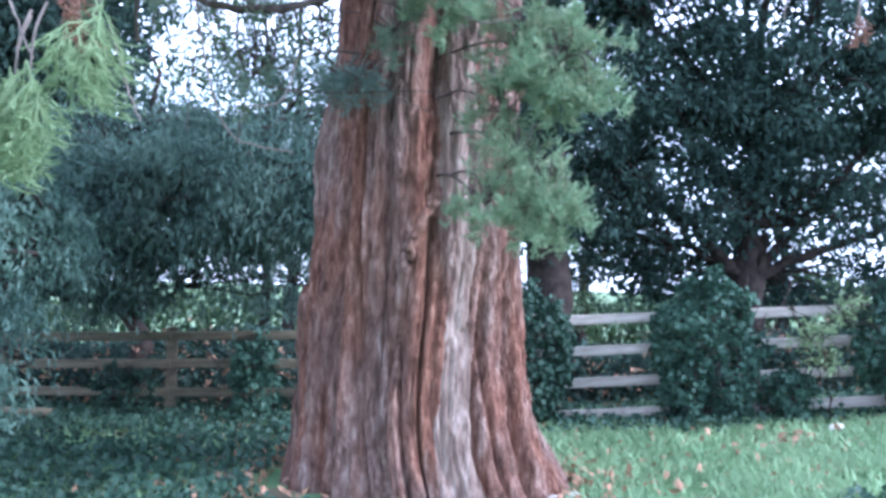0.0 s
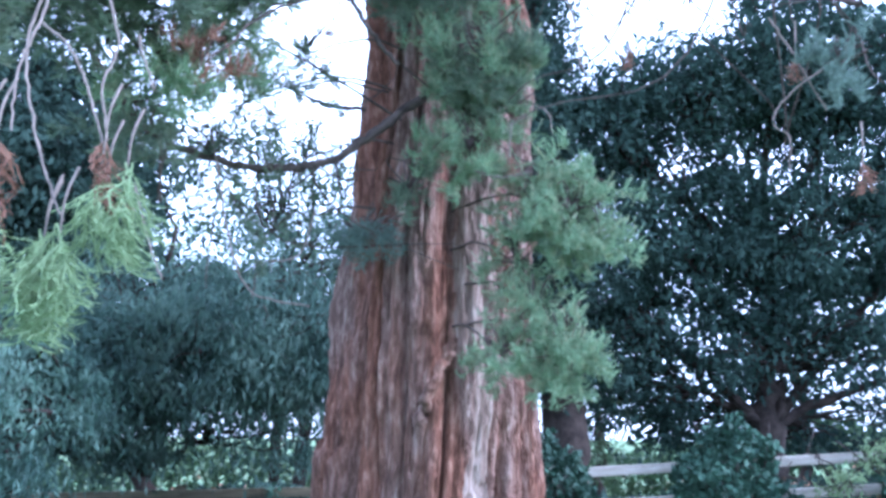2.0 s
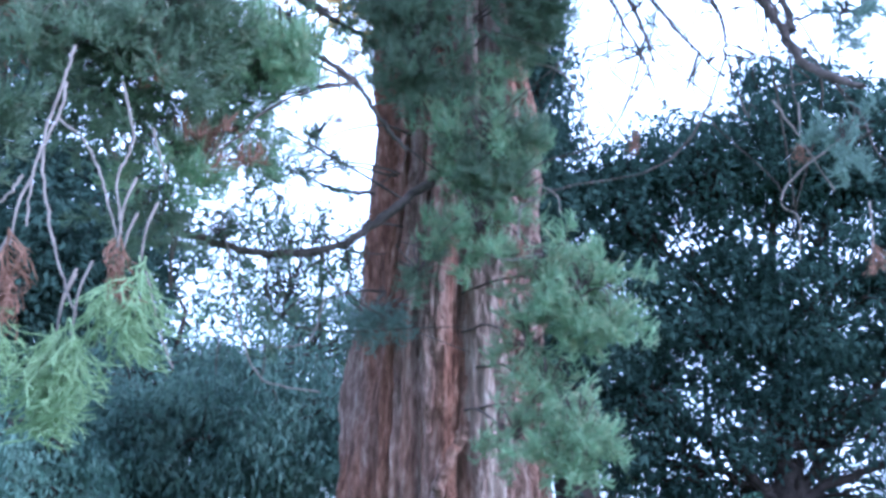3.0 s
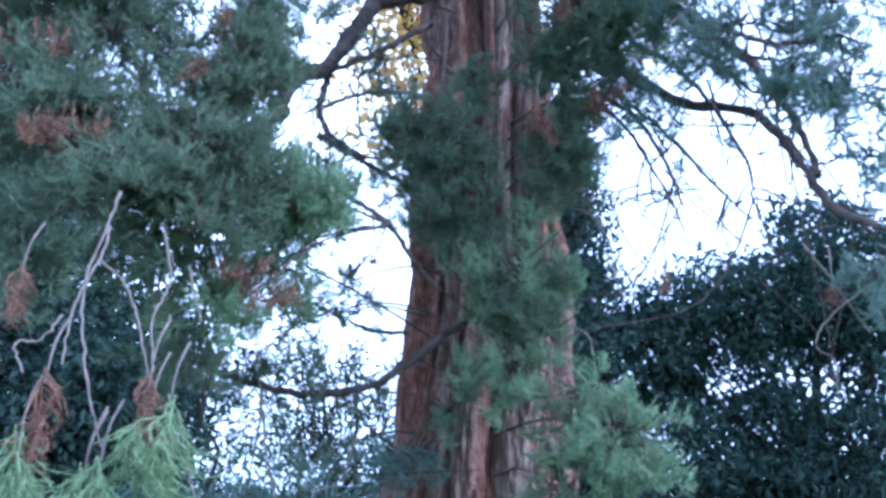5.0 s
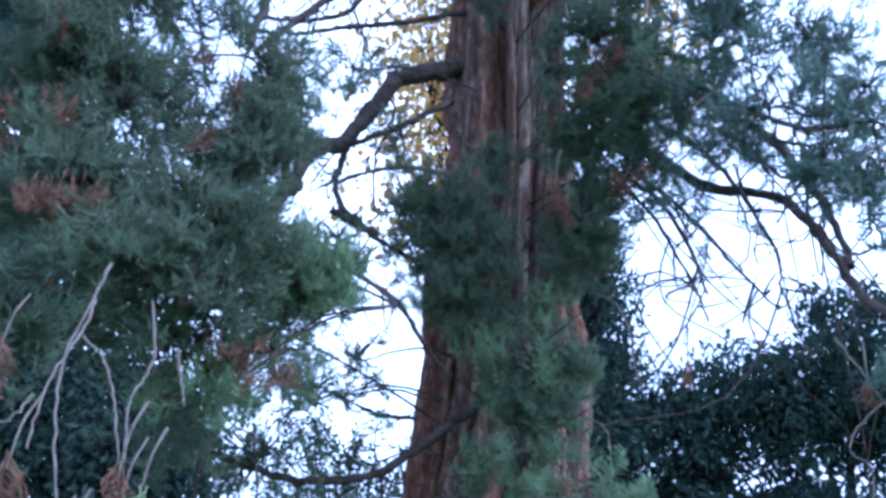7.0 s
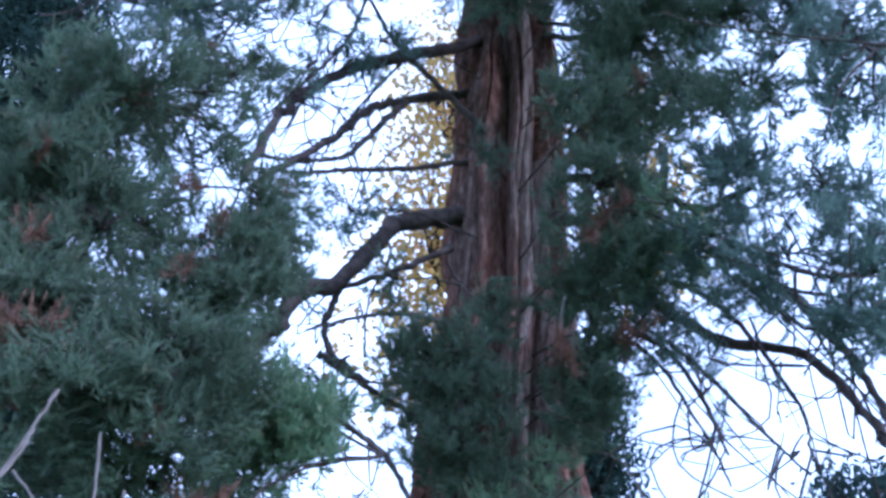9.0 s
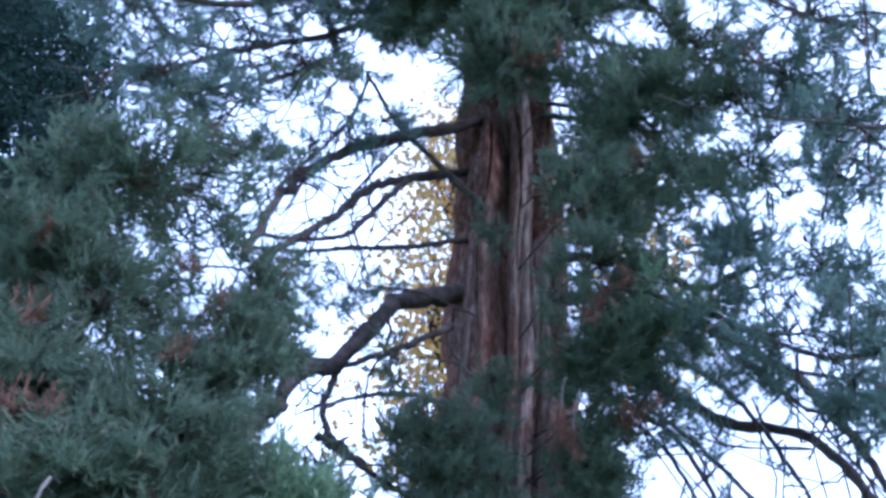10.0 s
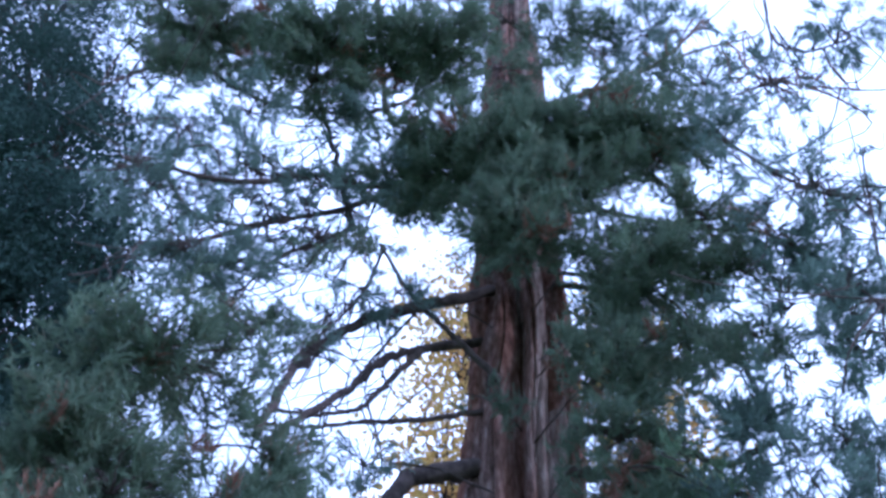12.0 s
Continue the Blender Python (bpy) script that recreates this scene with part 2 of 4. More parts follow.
def build_grass():
    n = 170000
    x, y = RNG.uniform(-5, 7, n), RNG.uniform(4.2, 10.2, n)
    dens = lattice(x * 1.3 + 4000, y * 1.3 + 4000, 64, 9)
    keep = (dens > 0.42 * RNG.random(n)) & (np.hypot(x + 0.2, y - 6.6) > 1.25) & ((x > 0.5) | (RNG.random(n) < 0.04))
    x, y = x[keep], y[keep]
    n = len(x)
    base = np.stack([x, y, ground_z(x, y) - 0.01], 1)
    lean = RNG.normal(0, 0.05, (n, 3))
    lean[:, 2] = RNG.uniform(0.03, 0.11, n)
    side = RNG.normal(size=(n, 3)) * 0.010
    side[:, 2] = 0
    verts = np.stack([base - side, base + side, base + lean], 1)
    me = mesh_np("grass", verts, np.arange(n * 3).reshape(-1, 3), M_GRASS, smooth=False)
    tagged(new("grass", me), "short damp green grass on the ground", "grass", kind="stuff")


build_grass()


def build_ground_ivy():
    n = 42000
    x, y = RNG.uniform(-7, 6, n), RNG.uniform(4.5, 10.4, n)
    m = lattice(x * 1.1 + 4000, y * 1.1 + 4000, 64, 12)
    keep = (((x < -0.7) & (m > 0.15)) | ((x >= -0.7) & (y > 8.6) & (m > 0.4)) | (m > 0.74)) & (np.hypot(x + 0.2, y - 6.6) > 1.15)
    p = np.stack([x, y, ground_z(x, y) + RNG.uniform(0.0, 0.1, n)], 1)[keep]
    me = leaf_mesh("ground_ivy", p, 0.05, M_IVY, droop=0.0, long=1.2)
    tagged(new("ground_ivy", me), "low dark ivy leaves covering the ground", "ivy", kind="stuff")
    p = np.stack([RNG.uniform(-2.5, 6, 1300), RNG.uniform(4.8, 9.6, 1300)], 1)
    p = np.column_stack([p, ground_z(p[:, 0], p[:, 1]) + 0.02])
    a = RNG.uniform(0, 6.28, 700)
    r = 1.1 + np.abs(RNG.normal(0, 0.35, 700))
    q = np.stack([-0.15 + r * np.cos(a), 6.6 + r * np.sin(a)], 1)
    q = np.column_stack([q, ground_z(q[:, 0], q[:, 1]) + 0.03])
    me = leaf_mesh("leaf_litter", np.concatenate([p, q]), 0.045, M_LITTER, droop=0.0)
    tagged(new("leaf_litter", me), "scattered brown fallen leaves and bark flakes", "leaf litter", kind="stuff")


build_ground_ivy()


# ---- the giant redwood ----
def eased(z, zs, vs):
    """Values at heights, eased from knot to knot."""
    z = np.asarray(z, float)
    return (np.interp(z - 0.35, zs, vs) + 2 * np.interp(z, zs, vs) + np.interp(z + 0.35, zs, vs)) / 4


def trunk_x(z):
    return eased(z, [0, 2.5, 4.0, 6.5, 16, 24], [-0.21, -0.21, -0.145, -0.125, -0.48, -0.75]) + 0.15 * np.exp(-np.maximum(z, 0) / 0.5)


def trunk_r(z):
    return eased(z, [0, 1.5, 3.5, 5.5, 6.6, 9, 16, 24], [0.69, 0.665, 0.615, 0.535, 0.49, 0.465, 0.42, 0.33]) + 0.26 * np.exp(-np.maximum(np.asarray(z, float), 0) / 0.5)


redwood = thing("redwood_tree", (-0.22, 6.6, 0), "giant redwood with furrowed red-brown bark and drooping green sprays", "tree")


def build_trunk():
    nu, levels = 440, np.concatenate([np.linspace(-0.15, 4.5, 230), np.linspace(4.53, 12, 170), np.linspace(12.1, 24, 40)])
    th, z = np.meshgrid(np.linspace(0, 1, nu, endpoint=False), levels)
    twist = th + 0.010 * np.sin(z * 1.1 + 1) + 0.006 * np.sin(z * 2.7) + 0.012 * (lattice(th * 8, z * 0.8 + 20, 8, 40) - 0.5)

    def plates(k, sv, seed, width):
        return np.minimum(np.abs(2 * lattice(twist * k, z * sv + 30, k, seed) - 1) / width, 1) ** 0.7

    flute = lattice(twist * 9, z * 0.10 + 30, 9, 21) - 0.5
    big, mid, fine = plates(15, 0.14, 22, 0.36), plates(42, 0.38, 23, 0.36), plates(96, 1.3, 24, 0.5)
    tiny = lattice(twist * 220, z * 14 + 30, 220, 25)
    scale = lattice(twist * 26, z * 1.6 + 30, 26, 26)
    butt = np.exp(-np.maximum(z, 0) / 0.7)
    slim = np.clip(trunk_r(z) / 0.7, 0.6, 1.0)
    r = trunk_r(z) + slim * (flute * (0.15 + 0.26 * butt) + (big - 0.85) * 0.30 + (mid - 0.8) * 0.12 + (fine - 0.75) * 0.035 + (tiny - 0.5) * 0.026)
    r += 0.04 * np.clip((scale - 0.5) * 5, 0, 1)
    # thick slabs of bark end at ledges on the shaded side, with a hollow flank above them
    side = np.exp(-((th - 0.53) / 0.07) ** 2)
    edge = (lattice(th * 60, z * 0 + 7.5, 60, 31) - 0.5) * 0.25
    r += side * (0.06 * (z + edge < 1.42) + 0.02 * (z + edge < 2.25)) - 0.05 * np.exp(-((th - 0.62) / 0.05) ** 2) * np.clip(z - 1.5, 0, 1)
    x = trunk_x(z) + r * np.cos(th * 2 * np.pi) + 0.22
    y = r * np.sin(th * 2 * np.pi)
    n, k = nu, len(levels)
    j, i = np.meshgrid(np.arange(k - 1), np.arange(n), indexing="ij")
    q = np.stack([j * n + i, j * n + (i + 1) % n, (j + 1) * n + (i + 1) % n, (j + 1) * n + i], -1).reshape(-1, 4)
    me = mesh_np("trunk", np.stack([x, y, z], -1), q, M_BARK)
    me.materials.append(M_PALEBARK)
    # grey weathered ribs, ragged at the edges; the sunny flank's light is painted in as paler bark
    pale = np.exp(-((th - 0.815) / 0.06) ** 2)
    pale += 0.9 * (lattice(twist * 40, z * 0.7 + 11, 40, 33) - 0.5) + 0.5 * (lattice(twist * 130, z * 4 + 11, 130, 34) - 0.5)
    me.polygons.foreach_set("material_index", (pale[:-1] > 0.82).astype(np.int32).ravel())
    part("trunk", me, redwood, "furrowed fibrous red-brown bark with grey weathered ribs and a painted sunlit strip")


build_trunk()


def unit(v):
    return v / (np.linalg.norm(v, axis=-1, keepdims=True) + 1e-9)


def spray_mesh(name, mat, shoots, sides, seed, droop=0.3, spread=0.75, thick=0.011, fork=0.42):
    """A plume of cord-like foliage one unit long along +x: side shoots all round a sagging axis, each set with short cords that turn up at the tip."""
    rng = np.random.default_rng(seed)
    k, s = 4, np.linspace(0, 1, 4)
    axis_s = np.linspace(0, 1, 8)
    axis = np.stack([axis_s * 0.8, 0.06 * np.sin(axis_s * 4 + seed), -droop * axis_s ** 1.6], 1)
    v0, f0 = tubes(axis[None], np.linspace(thick * 1.1, thick * 0.5, 8)[None])
    frac = rng.uniform(0.04, 1.0, shoots)
    base = np.stack([np.interp(frac, axis_s, axis[:, i]) for i in range(3)], 1)
    d = unit(np.stack([rng.uniform(0.45, 1.1, shoots), rng.normal(0, spread, shoots), rng.normal(-0.1, spread * 0.75, shoots)], 1))
    length = (fork * rng.uniform(0.6, 1.15, shoots) * (1.05 - 0.45 * frac))[:, None, None]
    p = base[:, None, :] + d[:, None, :] * s[None, :, None] * length
    p[:, :, 2] += ((-0.35 * np.sin(s * 2.4) + 0.42 * s ** 3)[None, :] * length[:, :, 0])
    p += rng.normal(0, 0.14, (shoots, 1, 3)) * np.sin(s * 2.8)[None, :, None] * length
    flat = unit(np.cross(d, rng.normal(size=(shoots, 3))))[:, None, :] * (np.linspace(thick, thick * 0.5, k) * 0.9)[None, :, None]
    v1 = np.stack([p - flat, p + flat], 2).reshape(-1, 3)
    q = (np.arange(shoots)[:, None] * k + np.arange(k - 1)).reshape(-1, 1) * 2
    f1 = q + [0, 1, 3, 2]
    m = shoots * sides
    own, along = np.repeat(np.arange(shoots), sides), np.tile(np.linspace(0.12, 1.0, sides), shoots) + rng.normal(0, 0.03, m)
    pos = np.clip(along, 0, 0.999) * (k - 1)
    i0 = np.minimum(pos.astype(int), k - 2)
    root = p[own, i0] + (p[own, i0 + 1] - p[own, i0]) * (pos - i0)[:, None]
    fwd = unit(p[own, i0 + 1] - p[own, i0])
    out = unit(np.cross(fwd, rng.normal(size=(m, 3))))
    ln = (rng.uniform(0.07, 0.15, m) * (1.15 - 0.5 * along))[:, None]
    tip = root + (fwd * 1.0 + out * 0.55) * ln + [0, 0, 0.018]
    w = unit(np.cross(fwd, out) + rng.normal(0, 0.5, (m, 3))) * thick * 0.75
    v2 = np.stack([root - w, root + w, tip + w * 0.5, tip - w * 0.5], 1).reshape(-1, 3)
    f2 = np.arange(m * 4).reshape(-1, 4)
    return mesh_np(name, np.concatenate([v0, v1, v2]), np.concatenate([f0, f1 + len(v0), f2 + len(v0) + len(v1)]), mat, smooth=False)


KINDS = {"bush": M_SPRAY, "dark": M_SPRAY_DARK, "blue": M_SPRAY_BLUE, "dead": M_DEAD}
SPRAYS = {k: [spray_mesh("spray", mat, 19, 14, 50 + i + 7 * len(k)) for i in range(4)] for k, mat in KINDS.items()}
TUFTS = {"fresh": [spray_mesh("tuft", M_FRESH, 26, 14, 80 + i, 0.05, 0.38, 0.010, 0.6) for i in range(2)],
         "dead": [spray_mesh("tuft", M_DEAD, 20, 9, 90 + i, 0.05, 0.30, 0.012, 0.5) for i in range(2)]}
BASE = Vector((-0.22, 6.6, 0))
NODES = []          # points along the limbs, from which leafy growth springs


def spray_on(parent, me, at, along, size):
    rot = Vector(along).to_track_quat("X", "Z").to_matrix().to_4x4()
    ob = new("spray", me)
    ob.parent = parent
    ob.matrix_basis = Matrix.Translation(at) @ rot @ pose(0, 0, 0, RNG.uniform(-50, 50), 0, 0) @ Matrix.Scale(size, 4)
    return ob


def limb(points, r0, r1, mat, twigs=0):
    """A limb of the redwood, knotty and tapering, with arching bare twigs; its upper end lies in the trunk or on a bigger limb."""
    k = 6 * len(points)
    path = curve_through(points, k, 0.3 * min(r0, r1) + 0.0015) - np.array(BASE)
    knots = 1 + 0.10 * RNG.normal(size=k)
    v, f = tubes(path[None], (np.linspace(r0, r1, k) * knots)[None], 8)
    verts, faces = [v], [f]
    if r0 > 0.012:
        NODES.extend(path[k // 4:])
    if twigs:
        idx = RNG.integers(k // 4, k, twigs)
        d = unit(np.gradient(path, axis=0)[idx]) * 0.5 + RNG.normal(0, 0.6, (twigs, 3)) * [1, 0.6, 1]
        ln = RNG.uniform(0.3, 1.0, (twigs, 1))
        q = np.linspace(0, 1, 9)
        tw = path[idx][:, None, :] + d[:, None, :] * q[None, :, None] * ln[:, None, :]
        tw[:, :, 2] += (-0.55 * q ** 2 + 0.4 * q ** 4)[None, :] * ln
        tw += RNG.normal(0, 0.2, (twigs, 1, 3)) * np.sin(q * 5.0)[None, :, None] * ln[:, :, None]
        v2, f2 = tubes(tw, np.linspace(1.0, 0.45, 9)[None, :] * (0.005 + 0.0006 * tw[:, :1, 2]), 4)
        verts.append(v2)
        faces.append(f2 + len(v))
        NODES.extend(tw[:, -1])
    label = "thin pale bare twig" if mat is M_TWIG else "bare reddish dead branch" if mat is M_DEADBARK else ""
    part("branch", mesh_np("branch", np.concatenate(verts), np.concatenate(faces), mat), redwood, label)


def mass(centre, radii, count, size, kind):
    """A cloud of sprays round a forking branchlet that springs from the nearest limb, or from the trunk."""
    c, r = np.array(centre) - np.array(BASE), np.array(radii)
    z = centre[2] + 0.2
    stump = np.array([float(trunk_x(z)) + 0.22, -0.3, z])
    root = min(NODES, key=lambda q: np.linalg.norm(q - c))
    if np.linalg.norm(stump - c) < 1.5 or np.linalg.norm(root - c) > 1.6:
        root = stump
    u = unit(RNG.normal(size=(count, 3)))
    at = c + u * r * RNG.uniform(0.15, 0.9, (count, 1)) ** 0.6
    stem = curve_through([root, root * 0.45 + c * 0.55 + [0, 0, 0.12 * np.linalg.norm(c - root)], c], 10, 0.006)
    v, f = tubes(stem[None], np.linspace(0.010, 0.006, 10)[None], 6)
    q = np.linspace(0, 1, 6)
    tw = c + (at - c)[:, None, :] * q[None, :, None]
    tw[:, :, 2] += (0.10 * np.sin(q * 3.14))[None, :]
    tw += RNG.normal(0, 0.06, (count, 1, 3)) * np.sin(q * 3.14)[None, :, None]
    v2, f2 = tubes(tw, np.linspace(0.007, 0.003, 6)[None, :] * np.ones((count, 1)), 3)
    twig = part("branch", mesh_np("branch", np.concatenate([v, v2]), np.concatenate([f, f2 + len(v)]), M_LIMB), redwood)
    for i in range(count):
        along = Vector(u[i] * [1, 0.8, 0.6]) + Vector(RNG.normal(0, 0.35, 3)) + Vector((0, -0.15, -0.3))
        me = SPRAYS["dead"][i % 4] if kind == "dark" and RNG.random() < 0.02 else SPRAYS[kind][int(RNG.integers(4))]
        length = size * RNG.uniform(0.75, 1.2)
        spray_on(twig, me, Vector(at[i]) - along.normalized() * length * 0.4, along, length)


def tuft(at, length, kind):
    """A pendulous tuft on a short twig."""
    p = Vector(at) - BASE
    path = curve_through([p + Vector((0.03, 0.04, 0.22)), p + Vector((0.01, 0, 0.1)), p - Vector((0, 0, 0.06))], 8)
    v, f = tubes(path[None], np.linspace(0.006, 0.004, 8)[None], 5)
    twig = part("branch", mesh_np("branch", v, f, M_TWIG), redwood)
    for i in range(2):
        spray_on(twig, TUFTS[kind][i], p, Vector((RNG.normal(0, 0.15), RNG.normal(0, 0.15), -1)), length * RNG.uniform(0.9, 1.15))


# limbs on the shady side
limb([(-0.48, 6.3, 7.12), (-0.97, 6.08, 6.87), (-1.17, 5.87, 6.39), (-1.32, 5.65, 5.87), (-1.52, 5.43, 5.59), (-1.54, 5.22, 5.14), (-1.63, 5, 4.77)], 0.085, 0.045, M_LIMB, 6)
limb([(-0.59, 6.2, 6.68), (-0.74, 6.03, 6.44), (-0.96, 5.87, 6.15), (-1.32, 5.7, 5.83)], 0.035, 0.02, M_LIMB)
limb([(-0.53, 6.3, 9.62), (-1.15, 6.02, 9), (-1.55, 5.74, 8.45), (-1.86, 5.46, 7.81), (-1.97, 5.18, 6.98), (-1.93, 4.9, 6.14)], 0.07, 0.03, M_LIMB, 10)
limb([(-0.59, 6.3, 8.79), (-1.24, 6.04, 8.33), (-1.46, 5.78, 7.82), (-1.58, 5.52, 7.24), (-1.79, 5.26, 6.69), (-1.91, 5, 6.13)], 0.05, 0.025, M_LIMB, 8)
limb([(-1.13, 6, 8.29), (-1.33, 5.8, 7.63), (-1.47, 5.6, 7.12), (-1.71, 5.4, 6.84), (-2, 5.2, 6.68)], 0.035, 0.015, M_LIMB, 6)
limb([(-0.53, 6.3, 7.81), (-1.12, 5.97, 7.36), (-1.51, 5.65, 7.01), (-1.75, 5.33, 6.64), (-1.97, 5, 6.35)], 0.028, 0.014, M_LIMB, 6)
limb([(-1.63, 5.6, 9.49), (-1.29, 5.77, 8.88), (-0.88, 5.93, 8.5), (-0.38, 6.1, 7.99)], 0.02, 0.035, M_LIMB)
limb([(-0.58, 5.9, 6.27), (-0.46, 5.85, 6.02), (-0.32, 5.8, 5.82)], 0.012, 0.008, M_LIMB)
limb([(-0.57, 6.2, 5.92), (-0.94, 6, 5.85), (-1.3, 5.8, 5.61), (-1.47, 5.6, 5.38)], 0.024, 0.012, M_TWIG, 3)
limb([(-1.32, 5.7, 5.81), (-1.38, 5.7, 5.5), (-1.26, 5.7, 5.23), (-1, 5.7, 5.04)], 0.03, 0.02, M_LIMB, 4)
limb([(-1.3, 5.4, 5.06), (-1.15, 5.47, 4.99), (-0.92, 5.53, 4.87), (-0.69, 5.6, 4.76)], 0.03, 0.014, M_LIMB, 3)
limb([(-1.06, 5.7, 6.37), (-0.98, 5.67, 6.11), (-1.08, 5.63, 5.66), (-1.04, 5.6, 5.17)], 0.012, 0.008, M_LIMB)
limb([(-1.2, 6, 8.93), (-1.43, 5.87, 8.24), (-1.61, 5.73, 7.55), (-1.66, 5.6, 7.12)], 0.016, 0.008, M_LIMB, 3)
# limbs on the sunny side
limb([(0.34, 5.7, 8.35), (0.17, 5.65, 8.01), (-0.02, 5.6, 7.71)], 0.02, 0.012, M_LIMB)
limb([(0.12, 6.3, 9.73), (0.99, 5.98, 9.11), (1.29, 5.65, 8.15), (1.52, 5.33, 7.4), (1.48, 5, 6.81)], 0.035, 0.02, M_LIMB, 8)
limb([(0.14, 6.3, 7.62), (0.78, 5.9, 7.17), (1.05, 5.5, 6.61), (1.18, 5.1, 6.12), (1.42, 4.7, 5.95)], 0.045, 0.02, M_LIMB, 6)
limb([(1.07, 5, 5.87), (1.56, 4.73, 5.32), (1.69, 4.47, 5.05), (1.91, 4.2, 4.89)], 0.022, 0.012, M_LIMB, 6)
limb([(0.15, 6.3, 7.14), (1.1, 5.92, 6.65), (1.74, 5.54, 5.82), (1.8, 5.16, 5.26), (1.81, 4.78, 4.69), (1.73, 4.4, 4.1)], 0.05, 0.02, M_LIMB, 12)
limb([(0.71, 5.9, 5.75), (0.96, 5.6, 5.31), (1.1, 5.3, 4.72), (1.12, 5, 4.24)], 0.025, 0.008, M_LIMB, 10)
limb([(1.04, 5.8, 6.1), (1.28, 5.55, 5.71), (1.45, 5.3, 5.18), (1.56, 5.05, 4.56), (1.48, 4.8, 4.15)], 0.025, 0.008, M_LIMB, 12)
limb([(1.36, 5.2, 5.62), (1.51, 5, 5.25), (1.57, 4.8, 4.95), (1.64, 4.6, 4.77)], 0.02, 0.008, M_LIMB, 6)
limb([(0.07, 6.3, 6.33), (0.87, 5.95, 5.99), (1.3, 5.6, 5.42), (1.7, 5.25, 5.08), (1.84, 4.9, 4.47), (1.85, 4.55, 3.97), (1.97, 4.2, 3.67)], 0.05, 0.018, M_LIMB, 12)
limb([(0.68, 5.9, 5.69), (0.91, 5.6, 5.18), (1.09, 5.3, 4.5), (1.11, 5, 4.06)], 0.018, 0.006, M_LIMB, 8)
limb([(0.76, 5.8, 5.73), (1.1, 5.5, 5.16), (1.36, 5.2, 4.53), (1.49, 4.9, 4.09)], 0.02, 0.006, M_LIMB, 10)
limb([(1.56, 5, 5.39), (1.78, 4.8, 5.18), (2.02, 4.6, 5.11)], 0.014, 0.008, M_LIMB, 3)
# high limbs
limb([(-2.73, 5.2, 16.93), (-2.37, 5.33, 14.67), (-2.05, 5.47, 12.78), (-1.91, 5.6, 12.29)], 0.05, 0.03, M_LIMB)
limb([(-2.96, 5.2, 12.78), (-2.55, 5.33, 11.57), (-2.18, 5.47, 10.44), (-2, 5.6, 9.84)], 0.03, 0.035, M_LIMB, 13)
limb([(-0.71, 6.2, 12.07), (-1.8, 5.7, 10.82), (-2.4, 5.2, 10.23), (-2.9, 4.7, 9.27), (-3.74, 4.2, 8.84)], 0.05, 0.02, M_LIMB, 41)
limb([(-0.68, 6.2, 11.5), (-1.57, 5.84, 10.99), (-2.14, 5.48, 9.97), (-2.62, 5.12, 9.16), (-3.1, 4.76, 8.29), (-3.27, 4.4, 7.76)], 0.045, 0.014, M_LIMB, 41)
limb([(-3.8, 4.2, 8.74), (-3.47, 4.45, 8.96), (-3.17, 4.7, 8.71), (-2.73, 4.95, 8.85), (-2.58, 5.2, 9.44)], 0.02, 0.016, M_LIMB, 20)
limb([(-1.89, 5.6, 9.84), (-2.19, 5.33, 9.12), (-2.46, 5.07, 8.37), (-2.46, 4.8, 7.31)], 0.024, 0.008, M_LIMB, 31)
limb([(-1.62, 5.7, 9.55), (-1.65, 5.47, 8.47), (-1.85, 5.23, 7.55), (-1.94, 5, 6.87)], 0.022, 0.01, M_LIMB, 20)
limb([(-0.98, 6.2, 15.79), (-1.56, 5.8, 13.65), (-2.24, 5.4, 12.15), (-3.3, 5, 11.69), (-4.3, 4.6, 12.03), (-4.64, 4.2, 10.5)], 0.04, 0.012, M_LIMB, 45)
limb([(-0.74, 6.2, 16.76), (-2.26, 5.7, 15.37), (-3.29, 5.2, 13.77), (-4.33, 4.7, 13.22), (-4.9, 4.2, 12.56)], 0.05, 0.02, M_LIMB, 25)
limb([(-0.22, 6.2, 13.67), (0.72, 5.9, 13.71), (1.23, 5.6, 13.47), (1.65, 5.3, 13.4), (2.17, 5, 13.88)], 0.04, 0.02, M_DEADBARK, 13)
limb([(1.26, 5.4, 13.11), (2.34, 5.12, 13.29), (2.38, 4.85, 11.76), (2.68, 4.58, 10.82), (3.07, 4.3, 10.05)], 0.022, 0.008, M_DEADBARK, 25)
limb([(3.02, 4.8, 14.44), (2.71, 4.67, 12.46), (2.84, 4.53, 11.57), (3.29, 4.4, 11.55)], 0.022, 0.012, M_LIMB, 13)
limb([(0.01, 6.2, 11.75), (1.23, 5.8, 11.02), (1.37, 5.4, 9.87), (1.42, 5, 8.88)], 0.03, 0.02, M_LIMB, 10)
limb([(0.07, 6.2, 9.83), (0.92, 5.8, 8.99), (1.21, 5.4, 7.83), (1.44, 5, 7.03)], 0.025, 0.012, M_LIMB, 15)
limb([(0.01, 6.2, 12.8), (1.72, 5.7, 12.53), (2.04, 5.2, 10.67), (2.28, 4.7, 8.99), (2.44, 4.2, 7.89)], 0.03, 0.008, M_LIMB, 45)
limb([(0.01, 6.2, 11.35), (1.4, 5.7, 9.92), (1.96, 5.2, 9.04), (2.15, 4.7, 7.87), (2.16, 4.2, 6.66)], 0.03, 0.008, M_LIMB, 41)
limb([(0.73, 5.7, 10.26), (1.07, 5.45, 9.05), (1.28, 5.2, 8.43)], 0.02, 0.012, M_LIMB)
